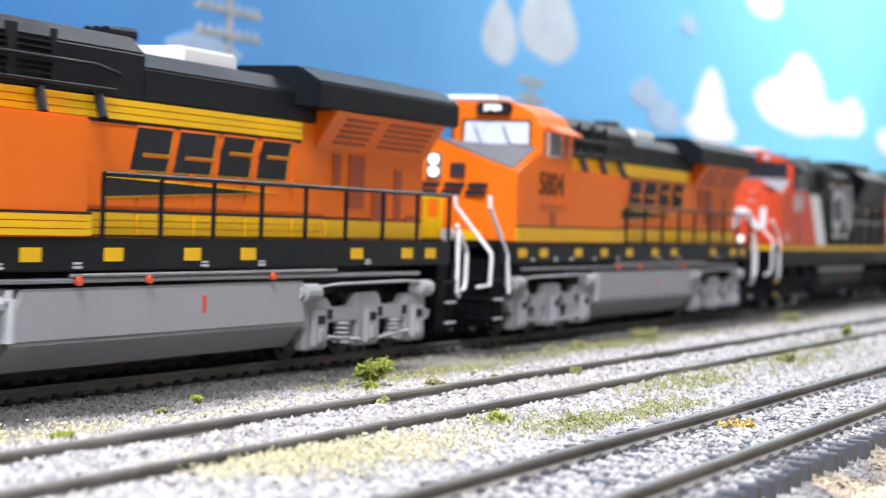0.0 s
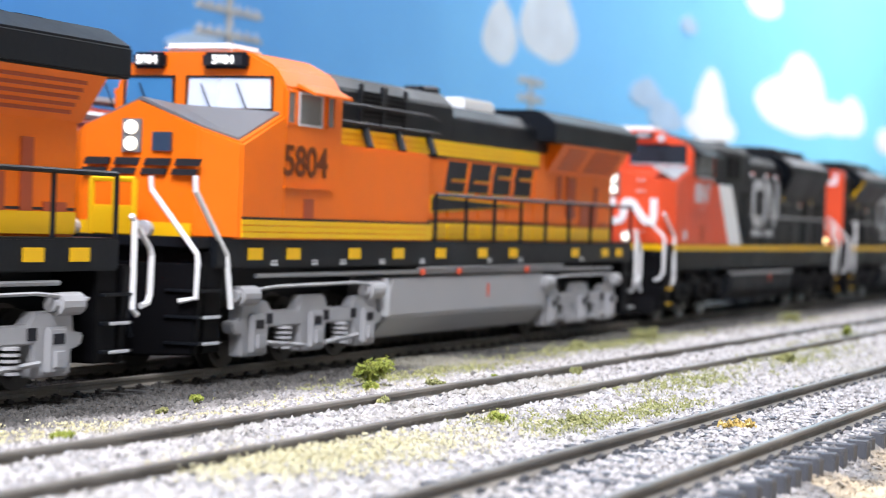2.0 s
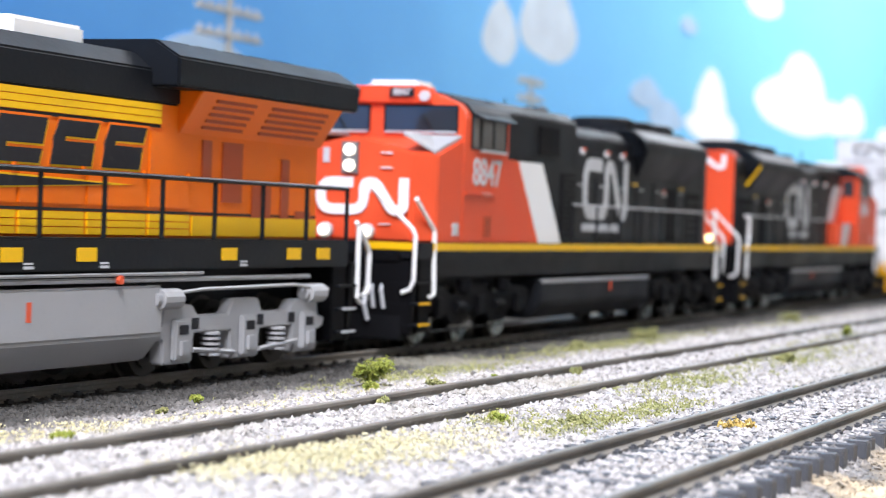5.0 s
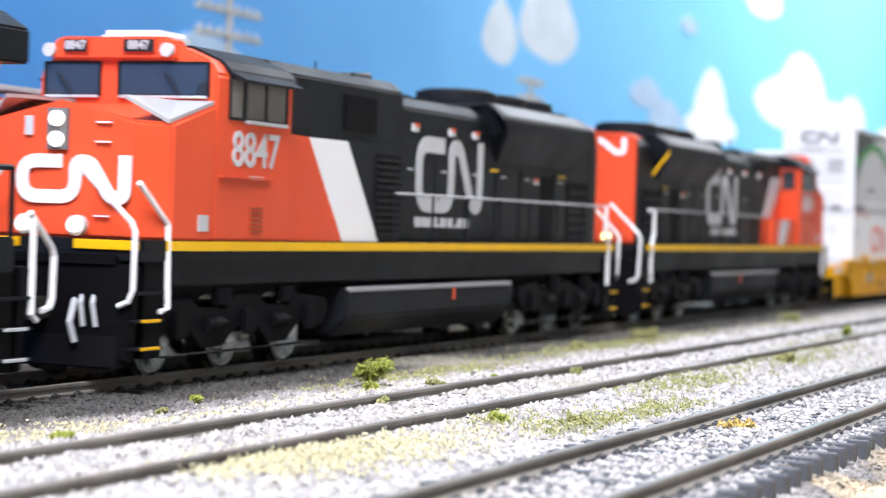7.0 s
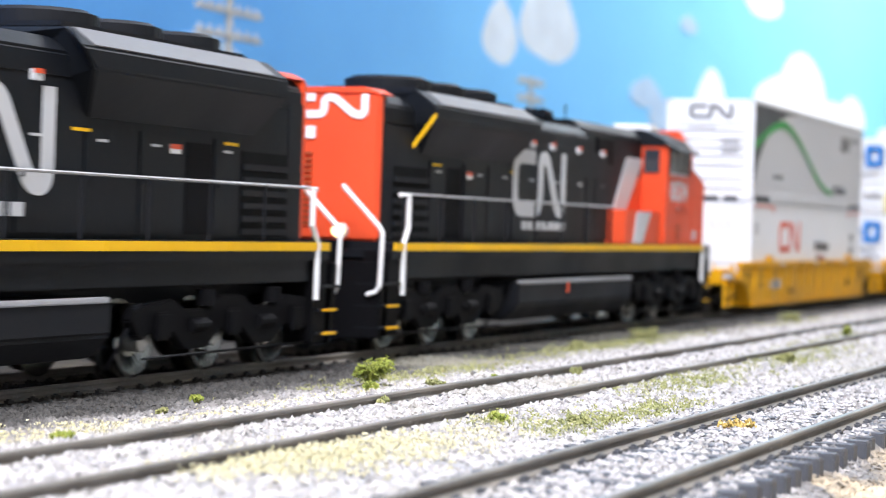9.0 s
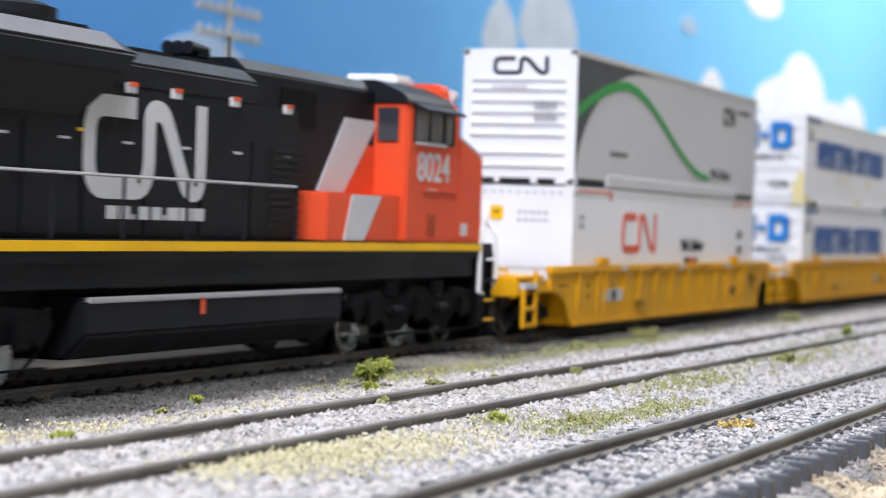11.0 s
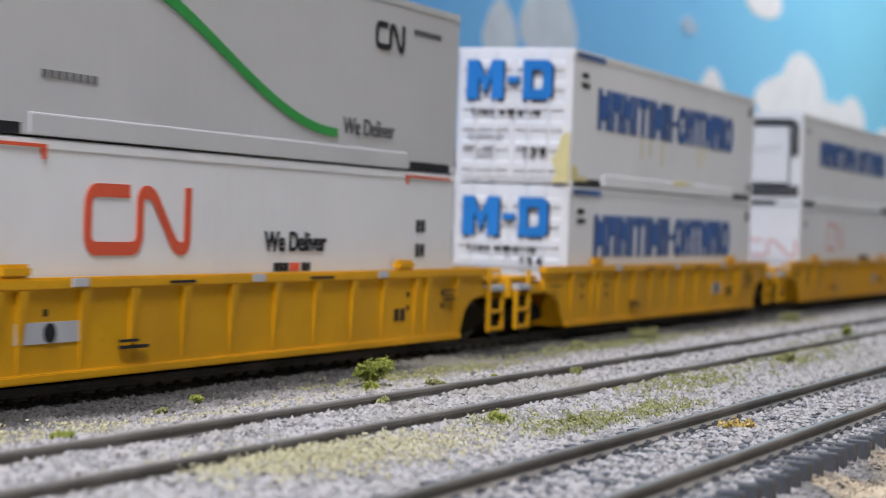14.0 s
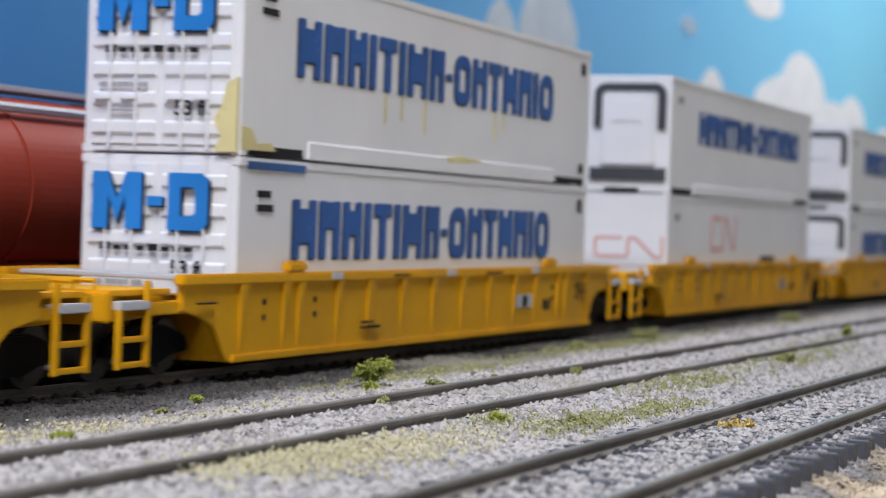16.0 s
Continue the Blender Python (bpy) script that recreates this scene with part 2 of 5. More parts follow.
def gravel_material(name, pale, dark, dirt, sand):
    """Gravel that is dusty grey in the yard, sandy at the near edge; along the running track dark ballast and the
    train's shade share one colour.
    """
    m, nt, b = nodes_of(name)
    geo = nt.nodes.new("ShaderNodeNewGeometry")
    pos = geo.outputs["Position"]
    sep = nt.nodes.new("ShaderNodeSeparateXYZ")
    nt.links.new(pos, sep.inputs[0])
    wob = noise_node(nt, 90, 4, pos)
    add = nt.nodes.new("ShaderNodeMath")
    add.operation = "MULTIPLY_ADD"
    nt.links.new(wob.outputs[0], add.inputs[0])
    add.inputs[1].default_value = 0.022
    nt.links.new(sep.outputs[1], add.inputs[2])
    # narrow dark stop before the sand: shoulder dirt and shade in one colour
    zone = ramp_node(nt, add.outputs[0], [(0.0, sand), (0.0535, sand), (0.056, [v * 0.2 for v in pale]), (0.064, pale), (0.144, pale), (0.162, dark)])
    isl = nt.nodes.new("ShaderNodeNewGeometry")
    grain = noise_node(nt, 700, 3, pos)
    tone = nt.nodes.new("ShaderNodeMath")
    tone.operation = "ADD"
    nt.links.new(isl.outputs["Random Per Island"], tone.inputs[0])
    nt.links.new(grain.outputs[0], tone.inputs[1])
    shade = ramp_node(nt, tone.outputs[0], [(0.34, (0.14,) * 3), (0.58, (0.66,) * 3), (0.95, (0.95,) * 3), (1.4, (1.22,) * 3)])
    mul = nt.nodes.new("ShaderNodeMix")
    mul.data_type, mul.blend_type = "RGBA", "MULTIPLY"
    mul.inputs[0].default_value = 1.0
    nt.links.new(zone.outputs[0], mul.inputs[6])
    nt.links.new(shade.outputs[0], mul.inputs[7])
    patch = noise_node(nt, 22, 3, pos)
    where = ramp_node(nt, patch.outputs[0], [(0.55, (0, 0, 0)), (0.72, (0.6,) * 3)])
    tint = nt.nodes.new("ShaderNodeMix")
    tint.data_type = "RGBA"
    nt.links.new(where.outputs[0], tint.inputs[0])
    nt.links.new(mul.outputs[2], tint.inputs[6])
    tint.inputs[7].default_value = (*dirt, 1)
    nt.links.new(tint.outputs[2], b.inputs["Base Color"])
    b.inputs["Roughness"].default_value = 0.85
    bump = nt.nodes.new("ShaderNodeBump")
    bump.inputs["Strength"].default_value, bump.inputs["Distance"].default_value = 0.8, 0.0004
    nt.links.new(grain.outputs[0], bump.inputs["Height"])
    nt.links.new(bump.outputs[0], b.inputs["Normal"])
    return m


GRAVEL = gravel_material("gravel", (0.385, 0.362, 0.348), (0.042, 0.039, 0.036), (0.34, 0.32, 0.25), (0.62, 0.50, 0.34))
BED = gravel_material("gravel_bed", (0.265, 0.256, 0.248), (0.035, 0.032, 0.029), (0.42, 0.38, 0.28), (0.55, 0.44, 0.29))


def build_ground():
    """One sheet of scenery from the near edge of the table to the backdrop."""
    xs = [-600, -300, 0] + [60 + 4 * i for i in range(160)] + [720 + 20 * i for i in range(60)] + [2000 + 100 * i for i in range(13)]
    ys = [-200, -60, 0, 15] + [24 + 2.0 * i for i in range(80)] + [190 + 10 * i for i in range(25)]
    verts = [(x * MM, y * MM, ground_z(x, y) * MM) for x in xs for y in ys]
    n = len(ys)
    faces = [(i * n + j, (i + 1) * n + j, (i + 1) * n + j + 1, i * n + j + 1) for i in range(len(xs) - 1) for j in range(n - 1)]
    me = bpy.data.meshes.new("ground")
    me.from_pydata(verts, [], faces)
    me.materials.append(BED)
    me.polygons.foreach_set("use_smooth", [True] * len(me.polygons))
    tagged(new("ground", me), "pale grey gravel scenery of a model railway table", "ground", kind="structure")


def build_gravel():
    """Loose stones of crushed ballast, far too many to count."""
    rng = np.random.default_rng(4)
    base = np.array([(1, 0, 0), (-1, 0, 0), (0, 1, 0), (0, -1, 0), (0, 0, 1), (0, 0, -1)], float)
    tri = np.array([(0, 2, 4), (2, 1, 4), (1, 3, 4), (3, 0, 4), (2, 0, 5), (1, 2, 5), (3, 1, 5), (0, 3, 5)])
    spots = []
    for x0, x1, count, big in ((120, 210, 13000, 0.62), (210, 330, 26000, 0.68), (330, 480, 20000, 0.8), (480, 800, 16000, 1.1)):
        x = rng.uniform(x0, x1, count * 2)
        y = rng.uniform(20, 184, count * 2)
        keep = (y > x * 0.155) & (y < x * 0.74)
        spots.append(np.stack([x[keep], y[keep], rng.uniform(0.45, 1.0, keep.sum()) ** 1.5 * big * 1.25], 1)[:count])
    s = np.concatenate(spots)
    lane1, lane2 = YARD_Y[0] + (s[:, 0] - 300) * YARD_TURN, YARD_Y[1] + (s[:, 0] - 300) * YARD_TURN
    on_rail = (np.abs(np.abs(s[:, 1] - lane1) - 8.25) < 0.95) | (np.abs(np.abs(s[:, 1] - lane2) - 8.25) < 1.2) | (np.abs(s[:, 1] - TRACK_Y + 8.25) < 1.2)
    over = np.abs((s[:, 0] - 120 + 3.05) % 6.1 - 3.05) < 1.15
    on_ties = (np.abs(s[:, 1] - lane2) < 15.5) & over & (rng.uniform(0, 1, len(s)) < 0.72)
    s[:, 2] = np.where(np.abs(s[:, 1] - lane2) < 15.5, np.minimum(s[:, 2], 0.62), s[:, 2])
    keep = ~on_rail & ~on_ties
    s, lane2_kept = s[keep], lane2[keep]
    on_near = np.abs(s[:, 1] - lane2_kept) < 7
    n = len(s)
    z = np.array([ground_z(a, b) for a, b in s[:, :2]])
    z += np.where(np.abs(s[:, 1] - np.where(on_near, lane2_kept, -99)) < 7, 0.16, 0)
    pts = base[None] * rng.uniform(0.55, 1.15, (n, 6, 1)) + rng.normal(0, 0.16, (n, 6, 3))
    ang = rng.uniform(0, math.tau, n)
    c, d = np.cos(ang)[:, None], np.sin(ang)[:, None]
    px, py = pts[:, :, 0] * c - pts[:, :, 1] * d, pts[:, :, 0] * d + pts[:, :, 1] * c
    size = s[:, 2][:, None]
    co = np.stack([s[:, 0][:, None] + px * size, s[:, 1][:, None] + py * size, z[:, None] + 0.05 + pts[:, :, 2] * size * 0.7], 2).reshape(-1, 3) * MM
    fa = (tri[None] + (np.arange(n) * 6)[:, None, None]).reshape(-1, 3)
    me = bpy.data.meshes.new("gravel")
    me.from_pydata(co.tolist(), [], fa.tolist())
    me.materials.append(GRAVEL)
    tagged(new("gravel", me), "loose crushed grey ballast stones over the ground", "gravel", kind="stuff")


RAIL_PROFILE = [(-1.1, -1.7), (1.1, -1.7), (1.1, -1.45), (0.3, -1.2), (0.26, -0.7), (0.5, -0.5), (0.5, -0.1), (0.4, 0.0),
                (-0.4, 0.0), (-0.5, -0.1), (-0.5, -0.5), (-0.26, -0.7), (-0.3, -1.2), (-1.1, -1.45)]


def build_track(y, z, turn, x0, x1, tie_mat, label, ties=(), sink=0.0, spikes=True):
    """Two rails on sleepers; the sleepers share one mesh."""
    track = tagged(new("track"), label, "track", kind="structure")
    track.matrix_basis = Matrix.Translation((0.3, y * MM, z * MM)) @ Matrix.Rotation(math.atan(turn), 4, "Z")
    for side in (-8.25, 8.25):
        rail = shape("rail", [(side + a, b) for a, b in RAIL_PROFILE], "x", x0 - 300, x1 - 300, RAIL_SIDE, track, "weathered brown steel rail", bevel=0)
        shape("rail_head", [(side - 0.36, 0.0), (side + 0.36, 0.0), (side + 0.32, 0.05), (side - 0.32, 0.05)], "x", x0 - 300, x1 - 300, RAIL_HEAD, rail, bevel=0)
    if spikes:
        bm = bmesh.new()
        for i in range(int((x1 - x0) / 6.1)):
            for side in (-8.25, 8.25):
                for o in (-1.35, 1.35):
                    a = x0 - 300 + i * 6.1
                    box(bm, a - 0.75, a + 0.75, side + o - 0.4, side + o + 0.4, -1.7, -1.3)
                    box(bm, a - 0.25, a + 0.25, side + o - 0.25, side + o + 0.25, -1.31, -1.08)
        part("tie_plates", bm, tie_mat, track)
    if ties:
        bm = bmesh.new()
        vs = box(bm, -1.35, 1.35, -14.6, 14.6, -4.0, -1.72)
        me = mesh_of("sleeper", bm, tie_mat, 0.18)
        for i in range(int((ties[1] - ties[0]) / 6.1)):
            ob = new("sleeper", me)
            ob.parent = track
            ob.matrix_basis = pose((ties[0] - 300 + i * 6.1 + random.uniform(-0.25, 0.25)) * MM, random.uniform(-0.4, 0.4) * MM,
                                   (random.uniform(-0.08, 0.06) - sink) * MM, 0, 0, random.uniform(-0.8, 0.8))


def leaf_clump(bm, c, r, count, rng, flat=0.7, fine=1.0):
    """A ragged tuft: little leaves thrown round a middle."""
    for _ in range(count):
        d = Vector((rng.gauss(0, 1), rng.gauss(0, 1), rng.gauss(0, 1) * flat)).normalized() * r * rng.uniform(0.3, 1.0)
        q = Vector(c) + d
        a = Vector((rng.gauss(0, 1), rng.gauss(0, 1), rng.gauss(0, 1))).normalized()
        b = a.orthogonal().normalized()
        s = rng.uniform(0.14, 0.34) * fine
        bm.faces.new([bm.verts.new(q + v) for v in (a * s, b * s * 0.8, -a * s, -b * s * 0.8)])


def leaf_material(name, c1, c2):
    m, nt, b = nodes_of(name)
    isl = nt.nodes.new("ShaderNodeNewGeometry")
    r = ramp_node(nt, isl.outputs["Random Per Island"], [(0, c1), (1, c2)])
    nt.links.new(r.outputs[0], b.inputs["Base Color"])
    b.inputs["Roughness"].default_value = 0.8
    return m


LEAF = leaf_material("foam_leaf", (0.15, 0.19, 0.02), (0.34, 0.36, 0.06))
MOSS = leaf_material("moss", (0.17, 0.18, 0.05), (0.38, 0.37, 0.16))
STRAW = leaf_material("dry_straw", (0.40, 0.36, 0.19), (0.62, 0.57, 0.38))


def tuft(name, x, y, r, tall, material, label, category, lobes=5, seed=1):
    rng = random.Random(seed)
    bm = bmesh.new()
    g = ground_z(x, y)
    for i in range(lobes):
        a = rng.uniform(0, math.tau)
        d = r * rng.uniform(0.1, 0.8)
        leaf_clump(bm, (d * math.cos(a), d * math.sin(a), tall * rng.uniform(0.25, 0.75)), r * rng.uniform(0.34, 0.52), 150, rng)
    tube(bm, [(0, 0, -0.6), (0.1, 0, tall * 0.5)], 0.25, 5)
    me = mesh_of(name, bm, material)
    ob = new(name, me)
    ob.matrix_basis = pose(x * MM, y * MM, g * MM)
    tagged(ob, label, category, "tufts beside the tracks")


def grass_patch(spots, material, name, label, seed):
    """Scattered turf flecks lying over the gravel round several spots."""
    rng = random.Random(seed)
    bm = bmesh.new()
    for x, y, rx, ry, count in spots:
        for _ in range(count):
            a, b = x + rng.gauss(0, rx), y + rng.gauss(0, ry)
            lane = [yy + (a - 300) * YARD_TURN for yy in YARD_Y]
            if any(abs(abs(b - l) - 8.25) < 1.4 for l in lane):
                continue
            leaf_clump(bm, (a, b, ground_z(a, b) + 0.55), rng.uniform(0.3, 1.0), 7, rng, 0.5, 0.75)
    tagged(new(name, mesh_of(name, bm, material)), label, "grass", kind="stuff")


# ---- rolling stock; each points its front to -x, rail top is z = 0 ----
MOVERS = []      # thing, way of its middle at the start in mm, turn
WHEELS = []      # wheelset, radius, turn of its vehicle


def wheelset(parent, x, r, material, turn, dished=False):
    bm = bmesh.new()
    for s in (-1, 1):
        disc(bm, (0, s * 8.4, 0), "y", r, 2.4, 24)
        disc(bm, (0, s * 7.0, 0), "y", r + 0.7, 0.5, 24)
        if dished:
            rim, hub = [], []
            for k in range(24):
                c, d = math.cos(k * math.tau / 24), math.sin(k * math.tau / 24)
                rim.append(bm.verts.new((c * r * 0.9, s * 10.6, d * r * 0.9))), hub.append(bm.verts.new((c * 1.6, s * 9.3, d * 1.6)))
            for k in range(24):
                bm.faces.new((rim[k], rim[(k + 1) % 24], hub[(k + 1) % 24], hub[k]))
            outer = [bm.verts.new((v.co.x * 1.09, s * 10.4, v.co.z * 1.09)) for v in rim]
            for k in range(24):
                bm.faces.new((outer[k], outer[(k + 1) % 24], rim[(k + 1) % 24], rim[k]))
            disc(bm, (0, s * 10.2, 0), "y", 1.7, 3.4, 12)
            continue
        disc(bm, (0, s * 10.0, 0), "y", r * 0.8, 0.9, 20, r * 0.74)
        disc(bm, (0, s * 11.4, 0), "y", 1.3, 3.0, 12)
        for k in range(4):
            a = k * math.tau / 4
            disc(bm, (math.cos(a) * 2.4, s * 10.5, math.sin(a) * 2.4), "y", 0.45, 0.5, 6)
    disc(bm, (0, 0, 0), "y", 0.9, 17, 10)
    ob = part("wheelset", bm, material, parent)
    ob.location = (x * MM, 0, r * MM)
    WHEELS.append((ob, x, r, turn))
    return ob


def truck_frame(parent, xc, material, axle=22.8, flip=1):
    """Three-axle bogie: cast side frames with pedestals, springs, brake cylinders and pipes."""
    frame_ob = new("truck")
    frame_ob.parent = parent
    frame_ob.location = (xc * MM, 0, 0)
    for s in (-1, 1):
        lo, hi = sorted((s * 13.2, s * 15.6))
        a = axle
        outline = [(-a - 8.4, 8.2), (-a - 5.5, 8.6), (-a - 5.0, 11.6), (-a + 4.6, 11.6), (-a + 6.4, 9.8), (-6.2, 9.8), (-4.6, 12.2), (4.6, 12.2), (6.2, 9.8), (a - 6.4, 9.8),
                   (a - 4.6, 11.6), (a + 5.0, 11.6), (a + 5.5, 8.6), (a + 8.4, 8.2), (a + 7.4, 6.4), (a + 5.0, 6.0), (a + 4.8, 2.3), (a - 4.8, 2.3), (a - 5.2, 7.0), (5.4, 7.0),
                   (5.0, 2.3), (-5.0, 2.3), (-5.4, 7.0), (-a + 5.2, 7.0), (-a + 4.8, 2.3), (-a - 4.8, 2.3), (-a - 5.0, 6.0), (-a - 7.4, 6.4)]
        shape("side_frame", outline, "y", lo, hi, material, frame_ob, bevel=0.3)
        o1, o2 = sorted((s * 15.5, s * 16.6))
        for k in (-1, 0, 1):
            ax = block("axle_box", k * a - 2.6, k * a + 2.6, o1, o2, 2.8, 9.4, material, frame_ob, bevel=0.35)
            face = "near" if s < 0 else "far"
            marks("pedestal_slot", [bar(k * a - 1.5, k * a + 1.5, 7.0, 8.5)], face, 16.6, INK, ax, 0.06)
            marks("bearing_cap", [bar(k * a - 1.2, k * a + 1.2, 3.8, 6.0)], face, 16.6, material, ax, 0.5)
            marks("frame_slot", [bar(k * a + (4.2 if k < 1 else -6.6), k * a + (6.6 if k < 1 else -4.2), 7.6, 9.4)], face, 15.6, INK, frame_ob, 0.06)
        for k in (-0.52, 0.52):
            bm = bmesh.new()
            for j in range(5):
                disc(bm, (k * a, s * 15.4, 3.4 + j * 0.85), "z", 1.7, 0.42, 12)
            part("coil_spring", bm, material, frame_ob)
        for k in (-a - 4, a + 3):
            bm = bmesh.new()
            disc(bm, (k, s * 15.6, 12.6), "x", 1.7, 6.0, 12)
            disc(bm, (k - 3.4, s * 15.6, 12.6), "x", 1.1, 1.6, 10)
            part("brake_cylinder", bm, material, frame_ob)
        pipe("brake_pipe", [(-a - 8, s * 16.2, 13.2), (-a + 6, s * 16.4, 14.0), (a - 6, s * 16.4, 14.2), (a + 8, s * 16.2, 13.2)], 0.3, material, frame_ob)
        pipe("brake_rod", [(-a + 4, s * 15.9, 4.4), (-4.6, s * 15.9, 3.4)], 0.45, material, frame_ob)
        pipe("brake_rod", [(4.6, s * 15.9, 3.6), (a - 4, s * 15.9, 4.4)], 0.45, material, frame_ob)
    block("bolster", -a - 6, a + 6, -6, 6, 7, 15, BLACK, frame_ob)


def low_truck(parent, xc, a):
    """Three-axle bogie with a smooth cast frame that arches over the wheels."""
    truck = new("truck")
    truck.parent = parent
    truck.location = (xc * MM, 0, 0)
    for s in (-1, 1):
        arch = [(-a - 9, 9.4), (-a - 7, 7.0)]
        for k in (-1, 0, 1):
            arch += [(k * a - 5.2, 6.2), (k * a - 3.6, 7.2), (k * a + 3.6, 7.2), (k * a + 5.2, 6.2)]
            if k < 1:
                arch += [(k * a + 8, 4.4), (k * a + a - 8, 4.4)]
        arch += [(a + 7, 7.0), (a + 9, 9.4), (a + 8, 11.6), (a - 4, 12.6), (a - 8, 10.8), (8, 10.8), (4, 12.8), (-4, 12.8), (-8, 10.8), (-a + 8, 10.8), (-a + 4, 12.6), (-a - 8, 11.6)]
        shape("side_frame", arch, "y", *sorted((s * 13.2, s * 15.0)), TRUCK_BLACK, truck, bevel=0.3)
        o1, o2 = sorted((s * 14.9, s * 16.0))
        for k in (-1, 0, 1):
            block("axle_box", k * a - 2.2, k * a + 2.2, o1, o2, 6.2, 10.6, TRUCK_BLACK, truck, bevel=0.4)
        for k in (-0.5, 0.5):
            bm = bmesh.new()
            disc(bm, (k * a, s * 14.9, 8.2), "x", 1.2, 5.0, 12)
            disc(bm, (k * a + 3.2, s * 14.9, 8.2), "x", 0.7, 2.0, 10)
            part("brake_cylinder", bm, TRUCK_BLACK, truck)
            bm = bmesh.new()
            disc(bm, (k * a + 3, s * 14.8, 12.6), "z", 1.7, 2.6, 12)
            part("rubber_spring", bm, TRUCK_BLACK, truck)
        pipe("sand_pipe", [(-a - 7, s * 15.2, 12), (-a - 8.4, s * 13, 6), (-a - 7.4, s * 10, 1.8)], 0.3, CHARCOAL, truck)
        pipe("brake_rod", [(-a - 6, s * 15.4, 3.6), (a + 6, s * 14.6, 3.8)], 0.22, TRUCK_BLACK, truck)
    block("bolster", -a - 6, a + 6, -6, 6, 7, 15, BLACK, truck)


def coupler(parent, x, way):
    bm = bmesh.new()
    prism(bm, [(x, -1.6), (x + way * 10, -1.6), (x + way * 12, -3.2), (x + way * 15, -2.6), (x + way * 15, 1.0), (x + way * 12.5, 2.8), (x + way * 10, 1.6), (x, 1.6)], "z", 9.2, 12.6)
    part("coupler", bm, DARK_STEEL, parent, bevel=0.3)


def handrail(parent, points, material=WHITE, r=0.62):
    pipe("handrail", points, r, material, parent, "white handrail" if material is WHITE else "")


def railing(parent, x0, x1, side, z0, z1, count, material):
    pipe("top_rail", [(x0, side, z1), (x1, side, z1)], 0.42 if material is BLACK else 0.26, material if material is BLACK else TANK_GREY, parent)
    for i in range(count):
        x = x0 + (x1 - x0) * i / (count - 1)
        pipe("stanchion", [(x, side, z0), (x, side, z1)], 0.4 if material is BLACK else 0.28, material, parent)


def end_steps(parent, x, way, edge):
    """Corner steps on both sides of an end, with light edges."""
    for s in (-1, 1):
        y0, y1 = sorted((s * 10.5, s * 16.8))
        block("step_well", *sorted((x + way * 3.0, x + way * 9)), *sorted((s * 10.5, s * 15.8)), 3.6, 20, TRUCK_BLACK, parent)
        for z in (5.0, 9.2, 13.4):
            st = block("step", *sorted((x - way * 0.5, x + way * 8)), y0, y1, z, z + 0.5, BLACK, parent, bevel=0.1)
            if z < 13:
                block("step_edge", *sorted((x + way * 1.0, x + way * 6.5)), *sorted((s * 16.7, s * 17.1)), z, z + 0.5, edge, st, bevel=0.1)


